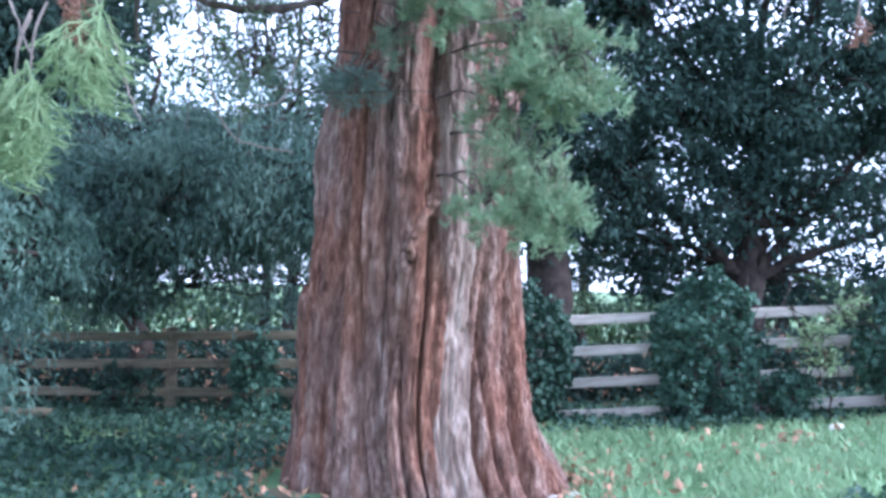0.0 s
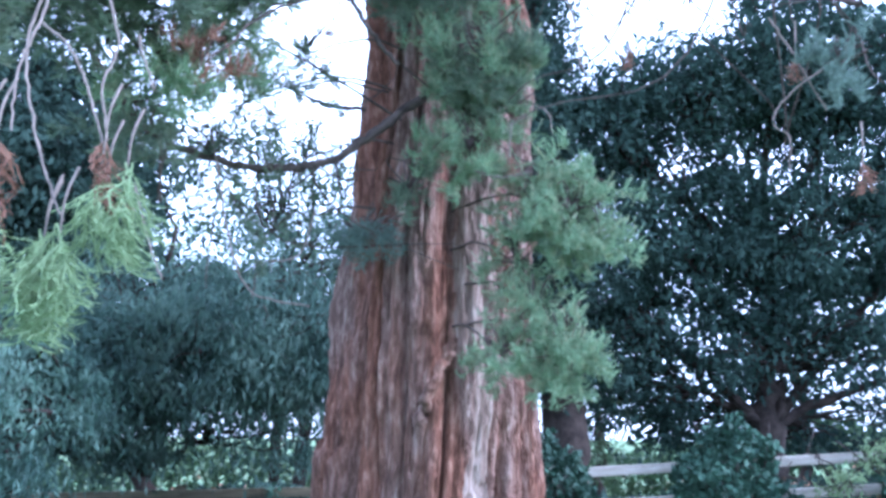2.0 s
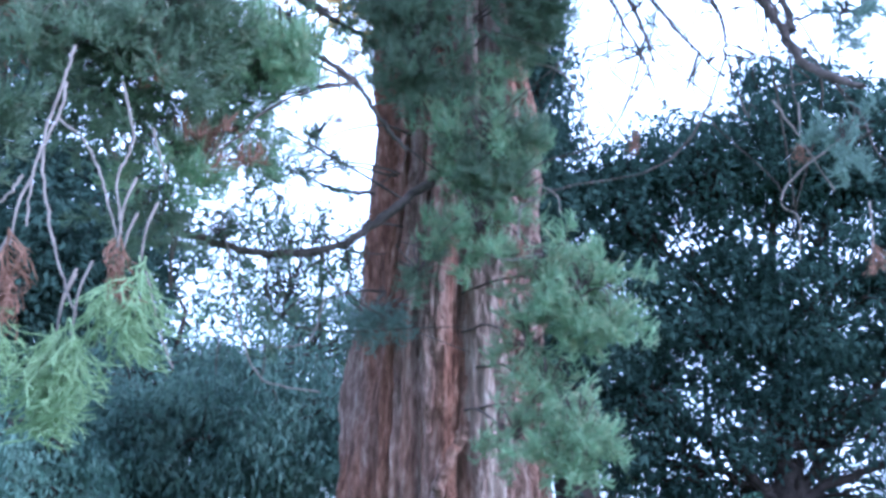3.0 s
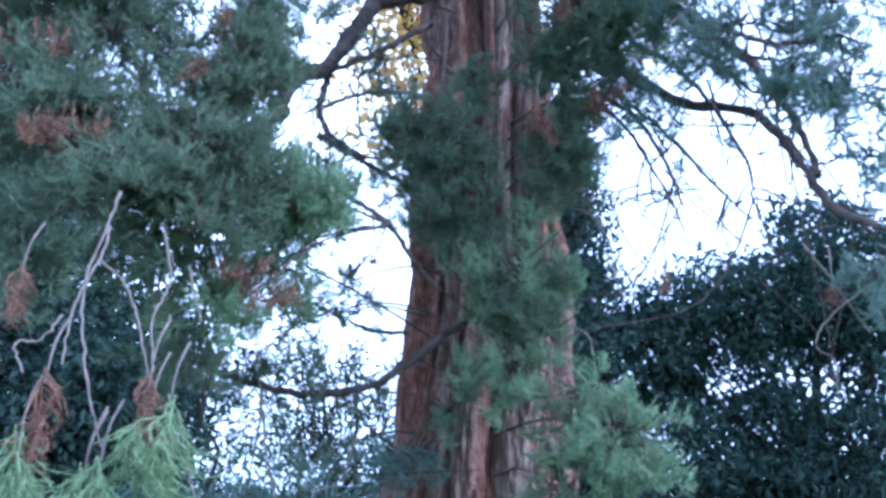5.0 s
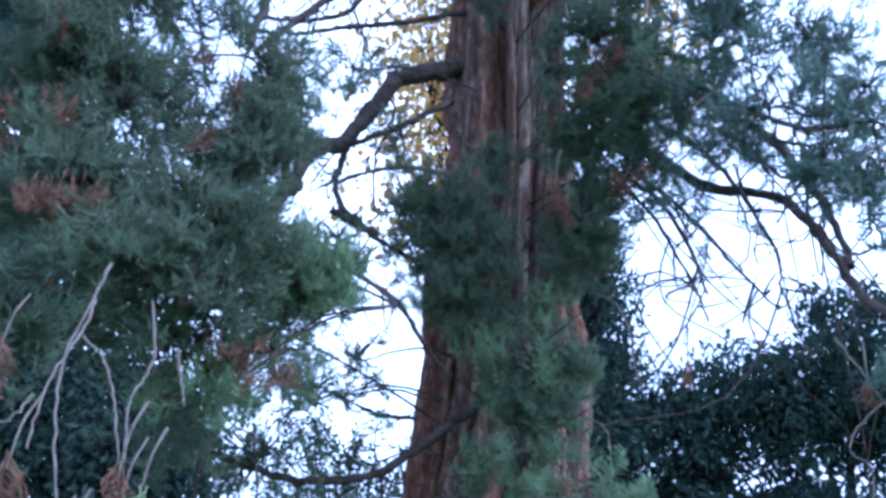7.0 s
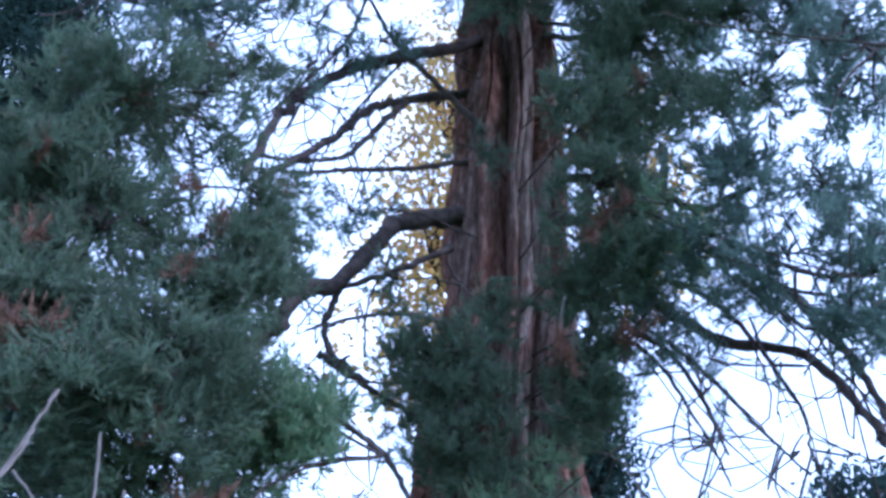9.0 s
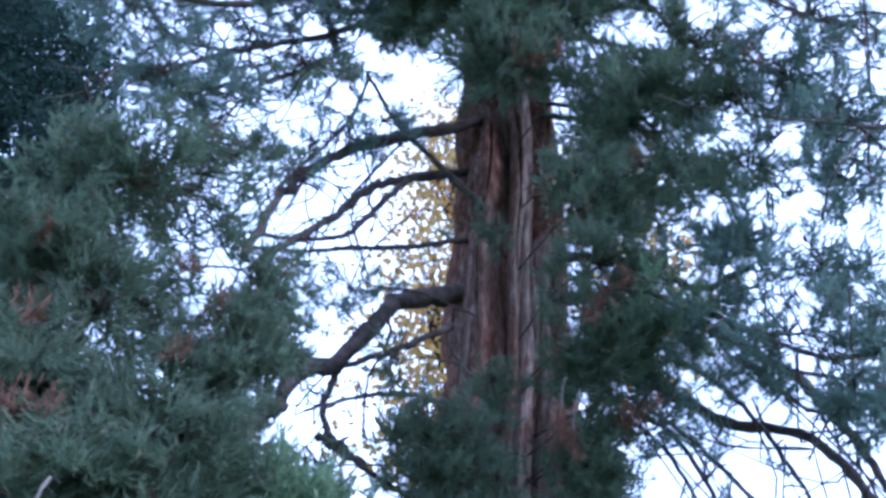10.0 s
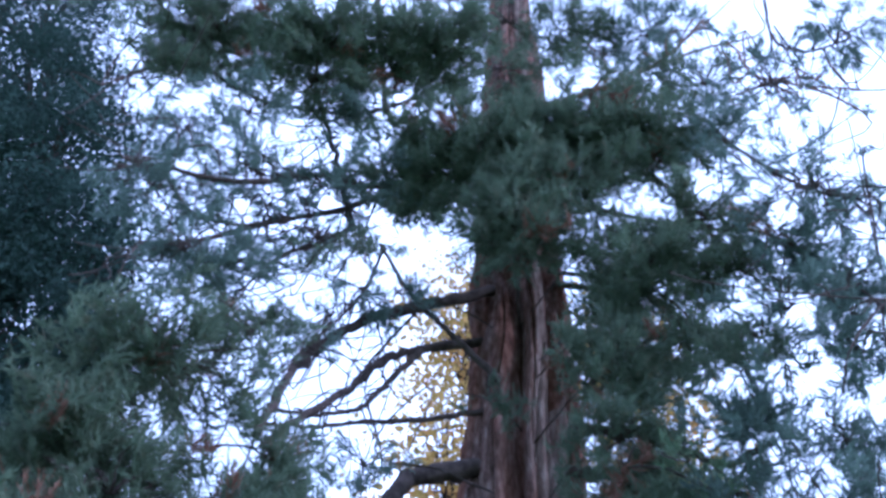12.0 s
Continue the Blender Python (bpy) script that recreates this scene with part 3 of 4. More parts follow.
# low limbs and bare twigs
limb([(-0.05, 5.88, 2.14), (-0.14, 5.89, 1.95), (-0.23, 5.89, 1.75), (-0.25, 5.9, 1.62)], 0.03, 0.05, M_BARK)
limb([(-1.19, 5, 4.5), (-0.99, 5.12, 4.4), (-0.73, 5.25, 4.25), (-0.59, 5.38, 4.06), (-0.42, 5.5, 3.89)], 0.025, 0.012, M_LIMB, 3)
limb([(-1.07, 5.9, 3.83), (-0.94, 6, 3.8), (-0.69, 6.1, 3.81)], 0.012, 0.018, M_LIMB)
limb([(-2.38, 5.2, 3.96), (-2.13, 5.29, 3.6), (-1.94, 5.37, 3.38), (-1.58, 5.46, 3.24), (-1.19, 5.54, 3.2), (-0.85, 5.63, 3.29), (-0.57, 5.71, 3.51), (-0.23, 5.8, 3.83)], 0.02, 0.032, M_LIMB, 12)
limb([(0.36, 5.6, 4.57), (0.59, 5.55, 4.49), (0.71, 5.5, 4.27), (0.74, 5.45, 3.92), (0.78, 5.4, 3.79)], 0.01, 0.005, M_TWIG)
limb([(0.41, 5.6, 3.69), (0.56, 5.55, 3.57), (0.57, 5.5, 3.25)], 0.007, 0.004, M_TWIG)
limb([(2.16, 4.7, 3.69), (1.77, 4.67, 3.38), (1.66, 4.65, 3.21), (1.73, 4.62, 3.11), (1.71, 4.6, 2.93)], 0.006, 0.004, M_TWIG)
limb([(1.69, 4.7, 3.84), (1.78, 4.67, 3.65), (1.83, 4.63, 3.5), (1.93, 4.6, 3.26)], 0.007, 0.004, M_TWIG)
limb([(-1.69, 3.4, 3.5), (-1.69, 3.34, 3.3), (-1.71, 3.28, 3.01), (-1.63, 3.22, 2.7), (-1.52, 3.16, 2.44), (-1.42, 3.1, 2.27)], 0.007, 0.004, M_TWIG)
limb([(-1.66, 3.3, 3.28), (-1.62, 3.2, 3.1), (-1.64, 3.1, 2.84), (-1.59, 3, 2.57)], 0.006, 0.004, M_TWIG)
limb([(-1.67, 3.3, 3.12), (-1.51, 3.23, 2.97), (-1.4, 3.17, 2.77), (-1.31, 3.1, 2.56)], 0.006, 0.004, M_TWIG)
limb([(-1.47, 3.4, 3.33), (-1.36, 3.3, 3.02), (-1.37, 3.2, 2.83), (-1.29, 3.1, 2.57)], 0.006, 0.004, M_TWIG)
limb([(-1.68, 3.1, 2.8), (-1.73, 3.07, 2.69), (-1.8, 3.03, 2.66), (-1.73, 3, 2.54)], 0.006, 0.004, M_TWIG)
limb([(-1.36, 3.5, 3.16), (-1.29, 3.45, 2.98), (-1.24, 3.4, 2.88)], 0.006, 0.004, M_TWIG)
limb([(-1.57, 5.4, 3.42), (-1.43, 5.4, 2.77), (-1.27, 5.4, 2.39), (-0.91, 5.4, 2.3)], 0.007, 0.005, M_TWIG)
limb([(-1.66, 4.4, 2.78), (-1.54, 4.35, 2.45), (-1.45, 4.3, 2.27)], 0.006, 0.004, M_TWIG)
limb([(-0.93, 5.6, 2.95), (-1.01, 5.55, 2.65), (-1.21, 5.5, 2.59)], 0.007, 0.005, M_TWIG)
limb([(0.08, 5.3, 3.12), (0.22, 5.25, 3.07), (0.42, 5.2, 3.09)], 0.007, 0.004, M_TWIG)
# leafy growth low on the trunk
mass((0.65, 5.25, 2.85), (0.32, 0.26, 0.33), 49, 0.34, "bush")
mass((0.43, 5.4, 3.05), (0.27, 0.2, 0.23), 19, 0.34, "bush")
mass((0.34, 5.4, 2.57), (0.23, 0.23, 0.34), 17, 0.29, "bush")
mass((0.58, 5.25, 2.02), (0.29, 0.22, 0.25), 38, 0.3, "bush")
mass((0.25, 5.45, 2.03), (0.22, 0.18, 0.22), 17, 0.25, "bush")
mass((0.44, 5.35, 2.3), (0.22, 0.18, 0.22), 13, 0.27, "bush")
mass((-0.54, 5.7, 2.84), (0.24, 0.15, 0.14), 10, 0.25, "blue")
mass((0.17, 5.45, 3.89), (0.28, 0.29, 0.45), 34, 0.34, "bush")
mass((-0.16, 5.5, 3.95), (0.25, 0.26, 0.41), 17, 0.3, "bush")
mass((0.05, 5.4, 3.3), (0.29, 0.23, 0.29), 27, 0.31, "bush")
mass((-0.34, 5.6, 3.1), (0.24, 0.19, 0.24), 10, 0.27, "dark")
mass((-0.68, 5.8, 2.85), (0.25, 0.17, 0.18), 9, 0.27, "blue")
mass((0.35, 5.5, 3.63), (0.12, 0.19, 0.36), 8, 0.29, "bush")
mass((-0.43, 5.5, 4.66), (0.39, 0.31, 0.39), 24, 0.34, "dark")
mass((0.42, 5.5, 4.73), (0.2, 0.2, 0.3), 12, 0.31, "dark")
mass((0.18, 5.5, 4.4), (0.17, 0.17, 0.25), 8, 0.29, "bush")
mass((-0.51, 5.5, 5.02), (0.37, 0.29, 0.37), 32, 0.37, "dark")
mass((-0.29, 5.5, 4.46), (0.48, 0.3, 0.26), 28, 0.35, "dark")
mass((0.53, 5.3, 5.82), (0.41, 0.39, 0.57), 36, 0.39, "dark")
mass((0.39, 5.5, 4.91), (0.25, 0.26, 0.41), 22, 0.35, "dark")
mass((0.14, 5.4, 3.82), (0.33, 0.28, 0.37), 32, 0.35, "dark")
mass((0.99, 5, 5.82), (0.33, 0.26, 0.33), 20, 0.37, "bush")
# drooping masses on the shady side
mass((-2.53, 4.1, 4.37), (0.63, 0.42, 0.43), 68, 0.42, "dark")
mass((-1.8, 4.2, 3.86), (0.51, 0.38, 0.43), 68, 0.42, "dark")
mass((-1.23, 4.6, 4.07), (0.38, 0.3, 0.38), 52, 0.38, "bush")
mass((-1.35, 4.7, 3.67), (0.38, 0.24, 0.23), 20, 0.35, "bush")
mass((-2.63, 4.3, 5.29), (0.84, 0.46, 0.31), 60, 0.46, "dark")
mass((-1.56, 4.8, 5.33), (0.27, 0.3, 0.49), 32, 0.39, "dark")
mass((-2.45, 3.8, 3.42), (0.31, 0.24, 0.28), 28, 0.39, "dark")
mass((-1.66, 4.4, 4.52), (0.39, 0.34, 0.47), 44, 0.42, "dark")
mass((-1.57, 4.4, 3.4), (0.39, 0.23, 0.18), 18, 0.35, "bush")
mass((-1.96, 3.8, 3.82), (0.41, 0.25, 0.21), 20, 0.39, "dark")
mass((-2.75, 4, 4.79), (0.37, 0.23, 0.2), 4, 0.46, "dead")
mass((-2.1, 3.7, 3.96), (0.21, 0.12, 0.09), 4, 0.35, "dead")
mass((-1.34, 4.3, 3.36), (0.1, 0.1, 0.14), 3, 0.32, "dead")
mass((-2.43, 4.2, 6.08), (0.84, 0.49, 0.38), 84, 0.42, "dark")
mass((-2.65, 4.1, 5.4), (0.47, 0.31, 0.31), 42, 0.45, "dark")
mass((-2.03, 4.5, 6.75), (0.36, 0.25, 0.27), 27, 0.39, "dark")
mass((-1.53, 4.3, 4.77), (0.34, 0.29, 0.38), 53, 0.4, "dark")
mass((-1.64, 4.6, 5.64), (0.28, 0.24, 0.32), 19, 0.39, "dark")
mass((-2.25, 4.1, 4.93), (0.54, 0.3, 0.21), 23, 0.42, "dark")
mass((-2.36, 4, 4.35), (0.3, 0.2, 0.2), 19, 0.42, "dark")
# leafy growth in front of the trunk and on the sunny side
mass((0.62, 5.1, 7.09), (0.52, 0.37, 0.4), 65, 0.45, "dark")
mass((0.51, 5.1, 6.31), (0.39, 0.29, 0.33), 38, 0.42, "dark")
mass((0.75, 5.1, 5.7), (0.29, 0.21, 0.25), 28, 0.42, "dark")
mass((0.4, 5.4, 5.74), (0.3, 0.24, 0.3), 27, 0.4, "dark")
mass((0.49, 5.4, 4.95), (0.2, 0.24, 0.39), 27, 0.39, "dark")
mass((-0.47, 5.5, 5.13), (0.49, 0.31, 0.29), 34, 0.4, "dark")
mass((-0.21, 5.6, 5.68), (0.17, 0.19, 0.3), 13, 0.35, "dark")
mass((-0.43, 5.7, 7.33), (0.28, 0.19, 0.18), 8, 0.33, "dark")
mass((1.38, 4.7, 6.2), (0.32, 0.23, 0.25), 24, 0.42, "blue")
mass((1.77, 4.5, 5.76), (0.4, 0.25, 0.22), 16, 0.42, "blue")
mass((1.16, 4.8, 5.69), (0.36, 0.22, 0.2), 13, 0.4, "blue")
mass((2.06, 4.5, 6.54), (0.31, 0.23, 0.26), 15, 0.4, "blue")
mass((1.46, 4.5, 5.22), (0.37, 0.21, 0.17), 11, 0.4, "blue")
mass((1.67, 4.4, 4.77), (0.28, 0.19, 0.21), 10, 0.42, "blue")
mass((1.82, 4.3, 5.07), (0.22, 0.17, 0.22), 6, 0.42, "blue")
mass((0.92, 5.3, 5.32), (0.28, 0.21, 0.24), 11, 0.35, "blue")
mass((0.52, 4.9, 5.91), (0.12, 0.11, 0.16), 4, 0.35, "dead")
mass((0.69, 5.2, 5.15), (0.12, 0.09, 0.12), 3, 0.31, "dead")
mass((1.97, 4.3, 5.21), (0.46, 0.3, 0.29), 14, 0.42, "blue")
mass((1.94, 4.3, 4.6), (0.31, 0.2, 0.2), 15, 0.39, "blue")
mass((1.32, 4.9, 5.3), (0.26, 0.25, 0.35), 14, 0.35, "blue")
mass((1.97, 4.5, 3.46), (0.11, 0.13, 0.22), 7, 0.32, "blue")
mass((0.76, 5.4, 5.33), (0.16, 0.23, 0.42), 10, 0.32, "blue")
mass((2.03, 4.4, 4.21), (0.15, 0.15, 0.23), 7, 0.35, "blue")
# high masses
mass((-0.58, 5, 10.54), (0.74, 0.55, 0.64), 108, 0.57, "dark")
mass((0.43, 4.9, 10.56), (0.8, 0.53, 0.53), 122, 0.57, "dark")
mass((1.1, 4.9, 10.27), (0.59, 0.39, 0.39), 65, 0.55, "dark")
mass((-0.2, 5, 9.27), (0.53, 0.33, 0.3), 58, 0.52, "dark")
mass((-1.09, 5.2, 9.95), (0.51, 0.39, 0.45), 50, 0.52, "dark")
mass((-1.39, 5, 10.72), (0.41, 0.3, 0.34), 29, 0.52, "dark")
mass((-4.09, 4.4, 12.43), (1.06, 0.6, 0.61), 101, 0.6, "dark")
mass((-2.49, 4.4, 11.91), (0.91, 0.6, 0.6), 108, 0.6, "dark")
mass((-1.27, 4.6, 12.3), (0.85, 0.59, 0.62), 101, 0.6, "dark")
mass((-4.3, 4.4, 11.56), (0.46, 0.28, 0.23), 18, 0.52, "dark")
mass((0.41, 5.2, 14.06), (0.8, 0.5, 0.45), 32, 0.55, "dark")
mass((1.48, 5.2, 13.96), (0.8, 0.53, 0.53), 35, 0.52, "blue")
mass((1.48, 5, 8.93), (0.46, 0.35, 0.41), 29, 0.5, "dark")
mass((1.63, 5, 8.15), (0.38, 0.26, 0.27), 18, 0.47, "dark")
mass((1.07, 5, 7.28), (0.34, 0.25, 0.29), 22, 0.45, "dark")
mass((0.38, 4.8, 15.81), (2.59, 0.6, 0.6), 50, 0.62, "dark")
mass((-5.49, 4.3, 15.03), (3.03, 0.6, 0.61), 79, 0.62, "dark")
mass((2.41, 4.6, 10.89), (1.04, 0.6, 0.77), 39, 0.33, "blue")
mass((2.21, 4.4, 8.48), (0.65, 0.5, 0.6), 39, 0.35, "blue")
mass((3.33, 4.4, 11.71), (0.61, 0.42, 0.45), 26, 0.35, "blue")
mass((2.09, 4.4, 7.04), (0.37, 0.28, 0.33), 26, 0.4, "blue")
mass((-3.46, 4.4, 8.67), (0.7, 0.47, 0.47), 35, 0.37, "blue")
mass((-2.86, 4.8, 9.67), (0.83, 0.56, 0.58), 48, 0.35, "blue")
mass((-2.67, 4.8, 8), (0.65, 0.41, 0.38), 39, 0.33, "blue")
mass((-2.15, 5.2, 9.02), (0.54, 0.36, 0.36), 22, 0.32, "blue")
mass((-1.33, 5.6, 6.5), (0.29, 0.23, 0.29), 10, 0.35, "blue")
mass((-1.77, 5.2, 7.79), (0.48, 0.38, 0.48), 10, 0.33, "blue")
mass((-2.71, 4.6, 7.72), (0.58, 0.36, 0.31), 10, 0.35, "blue")
mass((-1.66, 5, 8.49), (0.73, 0.4, 0.28), 15, 0.35, "dark")
mass((1.11, 5, 8.18), (0.59, 0.43, 0.48), 15, 0.42, "dark")
mass((1.76, 4.6, 7.14), (0.52, 0.36, 0.38), 13, 0.4, "blue")
mass((-0.92, 5.7, 5.93), (0.27, 0.22, 0.27), 8, 0.31, "dark")
mass((-1.66, 4.1, 4.12), (0.5, 0.3, 0.25), 38, 0.42, "dark")
mass((-1.06, 4.6, 4.15), (0.33, 0.22, 0.23), 27, 0.4, "bush")
mass((0.62, 5.1, 8.82), (0.46, 0.37, 0.46), 29, 0.5, "dark")
mass((-0.41, 5.2, 12.95), (0.99, 0.56, 0.41), 22, 0.55, "dark")
mass((1.12, 5, 11.72), (0.67, 0.42, 0.37), 18, 0.55, "dark")
mass((1.94, 4.6, 7.96), (0.31, 0.25, 0.31), 17, 0.45, "blue")
mass((-2.19, 5, 11.32), (0.44, 0.35, 0.44), 13, 0.5, "blue")
mass((-3.6, 4.5, 9.98), (0.6, 0.37, 0.33), 17, 0.42, "blue")
mass((1.74, 4.7, 9.86), (0.44, 0.4, 0.57), 17, 0.42, "blue")
mass((0.23, 5, 9.57), (0.73, 0.46, 0.43), 43, 0.55, "dark")
mass((0.78, 5.1, 8.29), (0.43, 0.39, 0.54), 32, 0.52, "dark")
mass((-0.29, 5, 8.78), (0.62, 0.35, 0.25), 32, 0.52, "dark")
mass((-1.66, 5.2, 10.21), (0.47, 0.4, 0.53), 25, 0.52, "dark")
mass((-2.55, 4.6, 11.4), (0.95, 0.56, 0.44), 32, 0.52, "dark")
mass((-0.44, 5, 14.05), (1.33, 0.6, 0.53), 32, 0.57, "dark")
mass((1.11, 5.1, 8.29), (0.49, 0.37, 0.44), 29, 0.52, "dark")
mass((0.61, 5.3, 7.85), (0.24, 0.26, 0.42), 22, 0.5, "dark")
mass((-3.2, 4.7, 10.76), (1.13, 0.6, 0.57), 26, 0.42, "blue")
mass((-2.06, 5.1, 9.81), (0.77, 0.51, 0.51), 22, 0.42, "blue")
mass((-2.93, 4.5, 7.82), (0.48, 0.34, 0.37), 17, 0.4, "blue")
mass((-1.34, 5.5, 8.52), (0.35, 0.28, 0.35), 13, 0.4, "blue")
mass((1.9, 5, 11.82), (0.68, 0.51, 0.61), 22, 0.47, "dark")
mass((1.54, 4.7, 6.92), (0.37, 0.26, 0.28), 11, 0.5, "dark")
mass((-1.3, 5.5, 3.69), (0.64, 0.37, 0.3), 16, 0.26, "dark")
mass((-1.57, 5.5, 3.29), (0.67, 0.35, 0.21), 16, 0.26, "dark")
mass((-1.04, 5.6, 4.02), (0.22, 0.17, 0.22), 8, 0.26, "dark")
mass((-2.06, 5.2, 3.41), (0.37, 0.25, 0.25), 12, 0.28, "dark")
mass((-1.23, 5.4, 4.82), (0.27, 0.22, 0.27), 8, 0.28, "dark")
mass((1.06, 5.2, 4.82), (0.48, 0.35, 0.39), 8, 0.26, "blue")
mass((-1.39, 5.6, 3.68), (0.59, 0.42, 0.46), 12, 0.27, "dark")
mass((-1.02, 5.7, 3.32), (0.33, 0.23, 0.25), 8, 0.25, "dark")
mass((-1.65, 4.6, 3.31), (0.32, 0.25, 0.32), 10, 0.29, "dark")
mass((-1.24, 5.8, 2.85), (0.41, 0.27, 0.25), 8, 0.25, "dark")
# pendulous tufts
tuft((-1.64, 3, 2.56), 0.34, "dead")
tuft((-1.69, 3, 2.35), 0.34, "fresh")
tuft((-1.3, 3.1, 2.58), 0.26, "dead")
tuft((-1.23, 3.15, 2.5), 0.36, "fresh")
tuft((-1.43, 3.1, 2.26), 0.4, "fresh")
tuft((-1.53, 3.2, 2.24), 0.38, "fresh")
tuft((-1.53, 3.2, 2.26), 0.38, "fresh")
tuft((-1.36, 3.3, 2.51), 0.36, "fresh")
tuft((1.78, 4.6, 3.57), 0.16, "dead")
tuft((0.97, 5, 3.82), 0.16, "dead")
tuft((0.24, 5, 5.08), 0.24, "dead")
tuft((0.31, 5, 4.94), 0.22, "dead")
tuft((0.28, 5.3, 3.23), 0.16, "dead")
tuft((2, 4.4, 2.92), 0.18, "dead")
tuft((0.23, 5.3, 5.29), 0.3, "dead")
tuft((-2.06, 3.4, 3.15), 0.24, "dead")
tuft((-1.57, 4, 3.83), 0.22, "dead")


# ---- fence ----
def build_fence(name, x0, y0, x1, y1, zlow, zhigh0, zhigh1, zlow1, mat, posts, label):
    fence = thing(name, (x0, y0, 0), label, "fence")
    for k in range(4):
        f = k / 3
        za, zb = zlow + (zhigh0 - zlow) * f, zlow1 + (zhigh1 - zlow1) * f
        cuts = [0] + posts + [1]
        for a, b in zip(cuts, cuts[1:]):
            pa, pb = Vector(((x1 - x0) * a, (y1 - y0) * a, za + (zb - za) * a)), Vector(((x1 - x0) * b, (y1 - y0) * b, za + (zb - za) * b))
            rail = part("rail", box_mesh("rail", (pb - pa).length - 0.004, 0.036, 0.095, mat, 0.006, 0.004), fence)
            rail.matrix_basis = Matrix.Translation((pa + pb) / 2 + Vector((0, -0.06, 0))) @ (pb - pa).to_track_quat("X", "Z").to_matrix().to_4x4()
    for a in posts + [1]:
        x, y = x0 + (x1 - x0) * a, y0 + (y1 - y0) * a
        top = zhigh0 + (zhigh1 - zhigh0) * a + 0.1
        low = float(ground_z(x, y)) - 0.2
        post = part("post", box_mesh("post", 0.12, 0.075, top - low, mat, 0.01, 0.003), fence)
        post.location = (x - x0, y - y0, (top + low) / 2)


build_fence("rail_fence", 0.3, 9.75, 6.6, 8.6, 0.13, 1.14, 1.59, 0.75, M_WOOD, [0.11, 0.40, 0.70], "pale weathered wooden post and rail fence with four rails")
# the left fence carries its shade in the wood colour
build_fence("rail_fence", -8.5, 10.3, 0.2, 9.8, -0.10, 0.72, 1.03, 0.08, M_SHADED_WOOD, [0.2, 0.42, 0.64, 0.84], "mossy wooden post and rail fence with four rails, coloured darker for shade")


# ---- ivy on the fence ----
def ivy_bush(x, y, w, h, n, lean=0.0):
    z0 = float(ground_z(x, y))
    bush = thing("ivy_bush", (x, y, z0), "dense dark green ivy climbing over the wooden fence", "ivy", "ivy on the fence")
    stems = []
    for i in range(14):
        a = RNG.normal(0, 0.35)
        pts = [(a * 0.3, 0, 0), (a * w * 0.5, -0.08, h * 0.4), (a * w * 0.9 + lean * 0.6, RNG.normal(-0.05, 0.1), h * RNG.uniform(0.7, 0.98))]
        stems.append(curve_through(pts, 10, 0.015))
    for st in stems:
        v, f = tubes(st[None], np.linspace(0.014, 0.005, 10)[None], 5)
        part("stem", mesh_np("stem", v, f, M_LIMB), bush)
    u = RNG.normal(size=(n, 3))
    u /= np.linalg.norm(u, axis=1, keepdims=True)
    lump = 0.5 + 0.85 * lattice(u[:, 0] * 3 + 40, u[:, 2] * 3 + 40 + u[:, 1], 64, int(x * 10) + 60)
    rad = (RNG.uniform(0.55, 1.0, n) ** 0.4 * lump)[:, None]
    p = u * rad * [w / 2, 0.36, h / 2] + [0, -0.06, h / 2]
    p[:, 0] += lean * p[:, 2] / h
    p[:, 2] = np.maximum(p[:, 2], 0.02)
    part("leaves", leaf_mesh("leaves", p, 0.062, M_IVY, droop=0.5, long=1.15), bush, "glossy dark green ivy leaves")


ivy_bush(0.92, 9.4, 0.95, 1.35, 3400)
ivy_bush(2.64, 9.2, 0.98, 1.52, 4800)
ivy_bush(3.4, 9.05, 0.5, 0.6, 700)
ivy_bush(4.75, 8.75, 1.35, 1.6, 5600)
ivy_bush(-2.0, 9.95, 0.6, 0.95, 1300)
ivy_bush(-0.9, 9.9, 0.7, 0.9, 1300)
ivy_bush(-3.4, 10.0, 0.6, 0.6, 700)


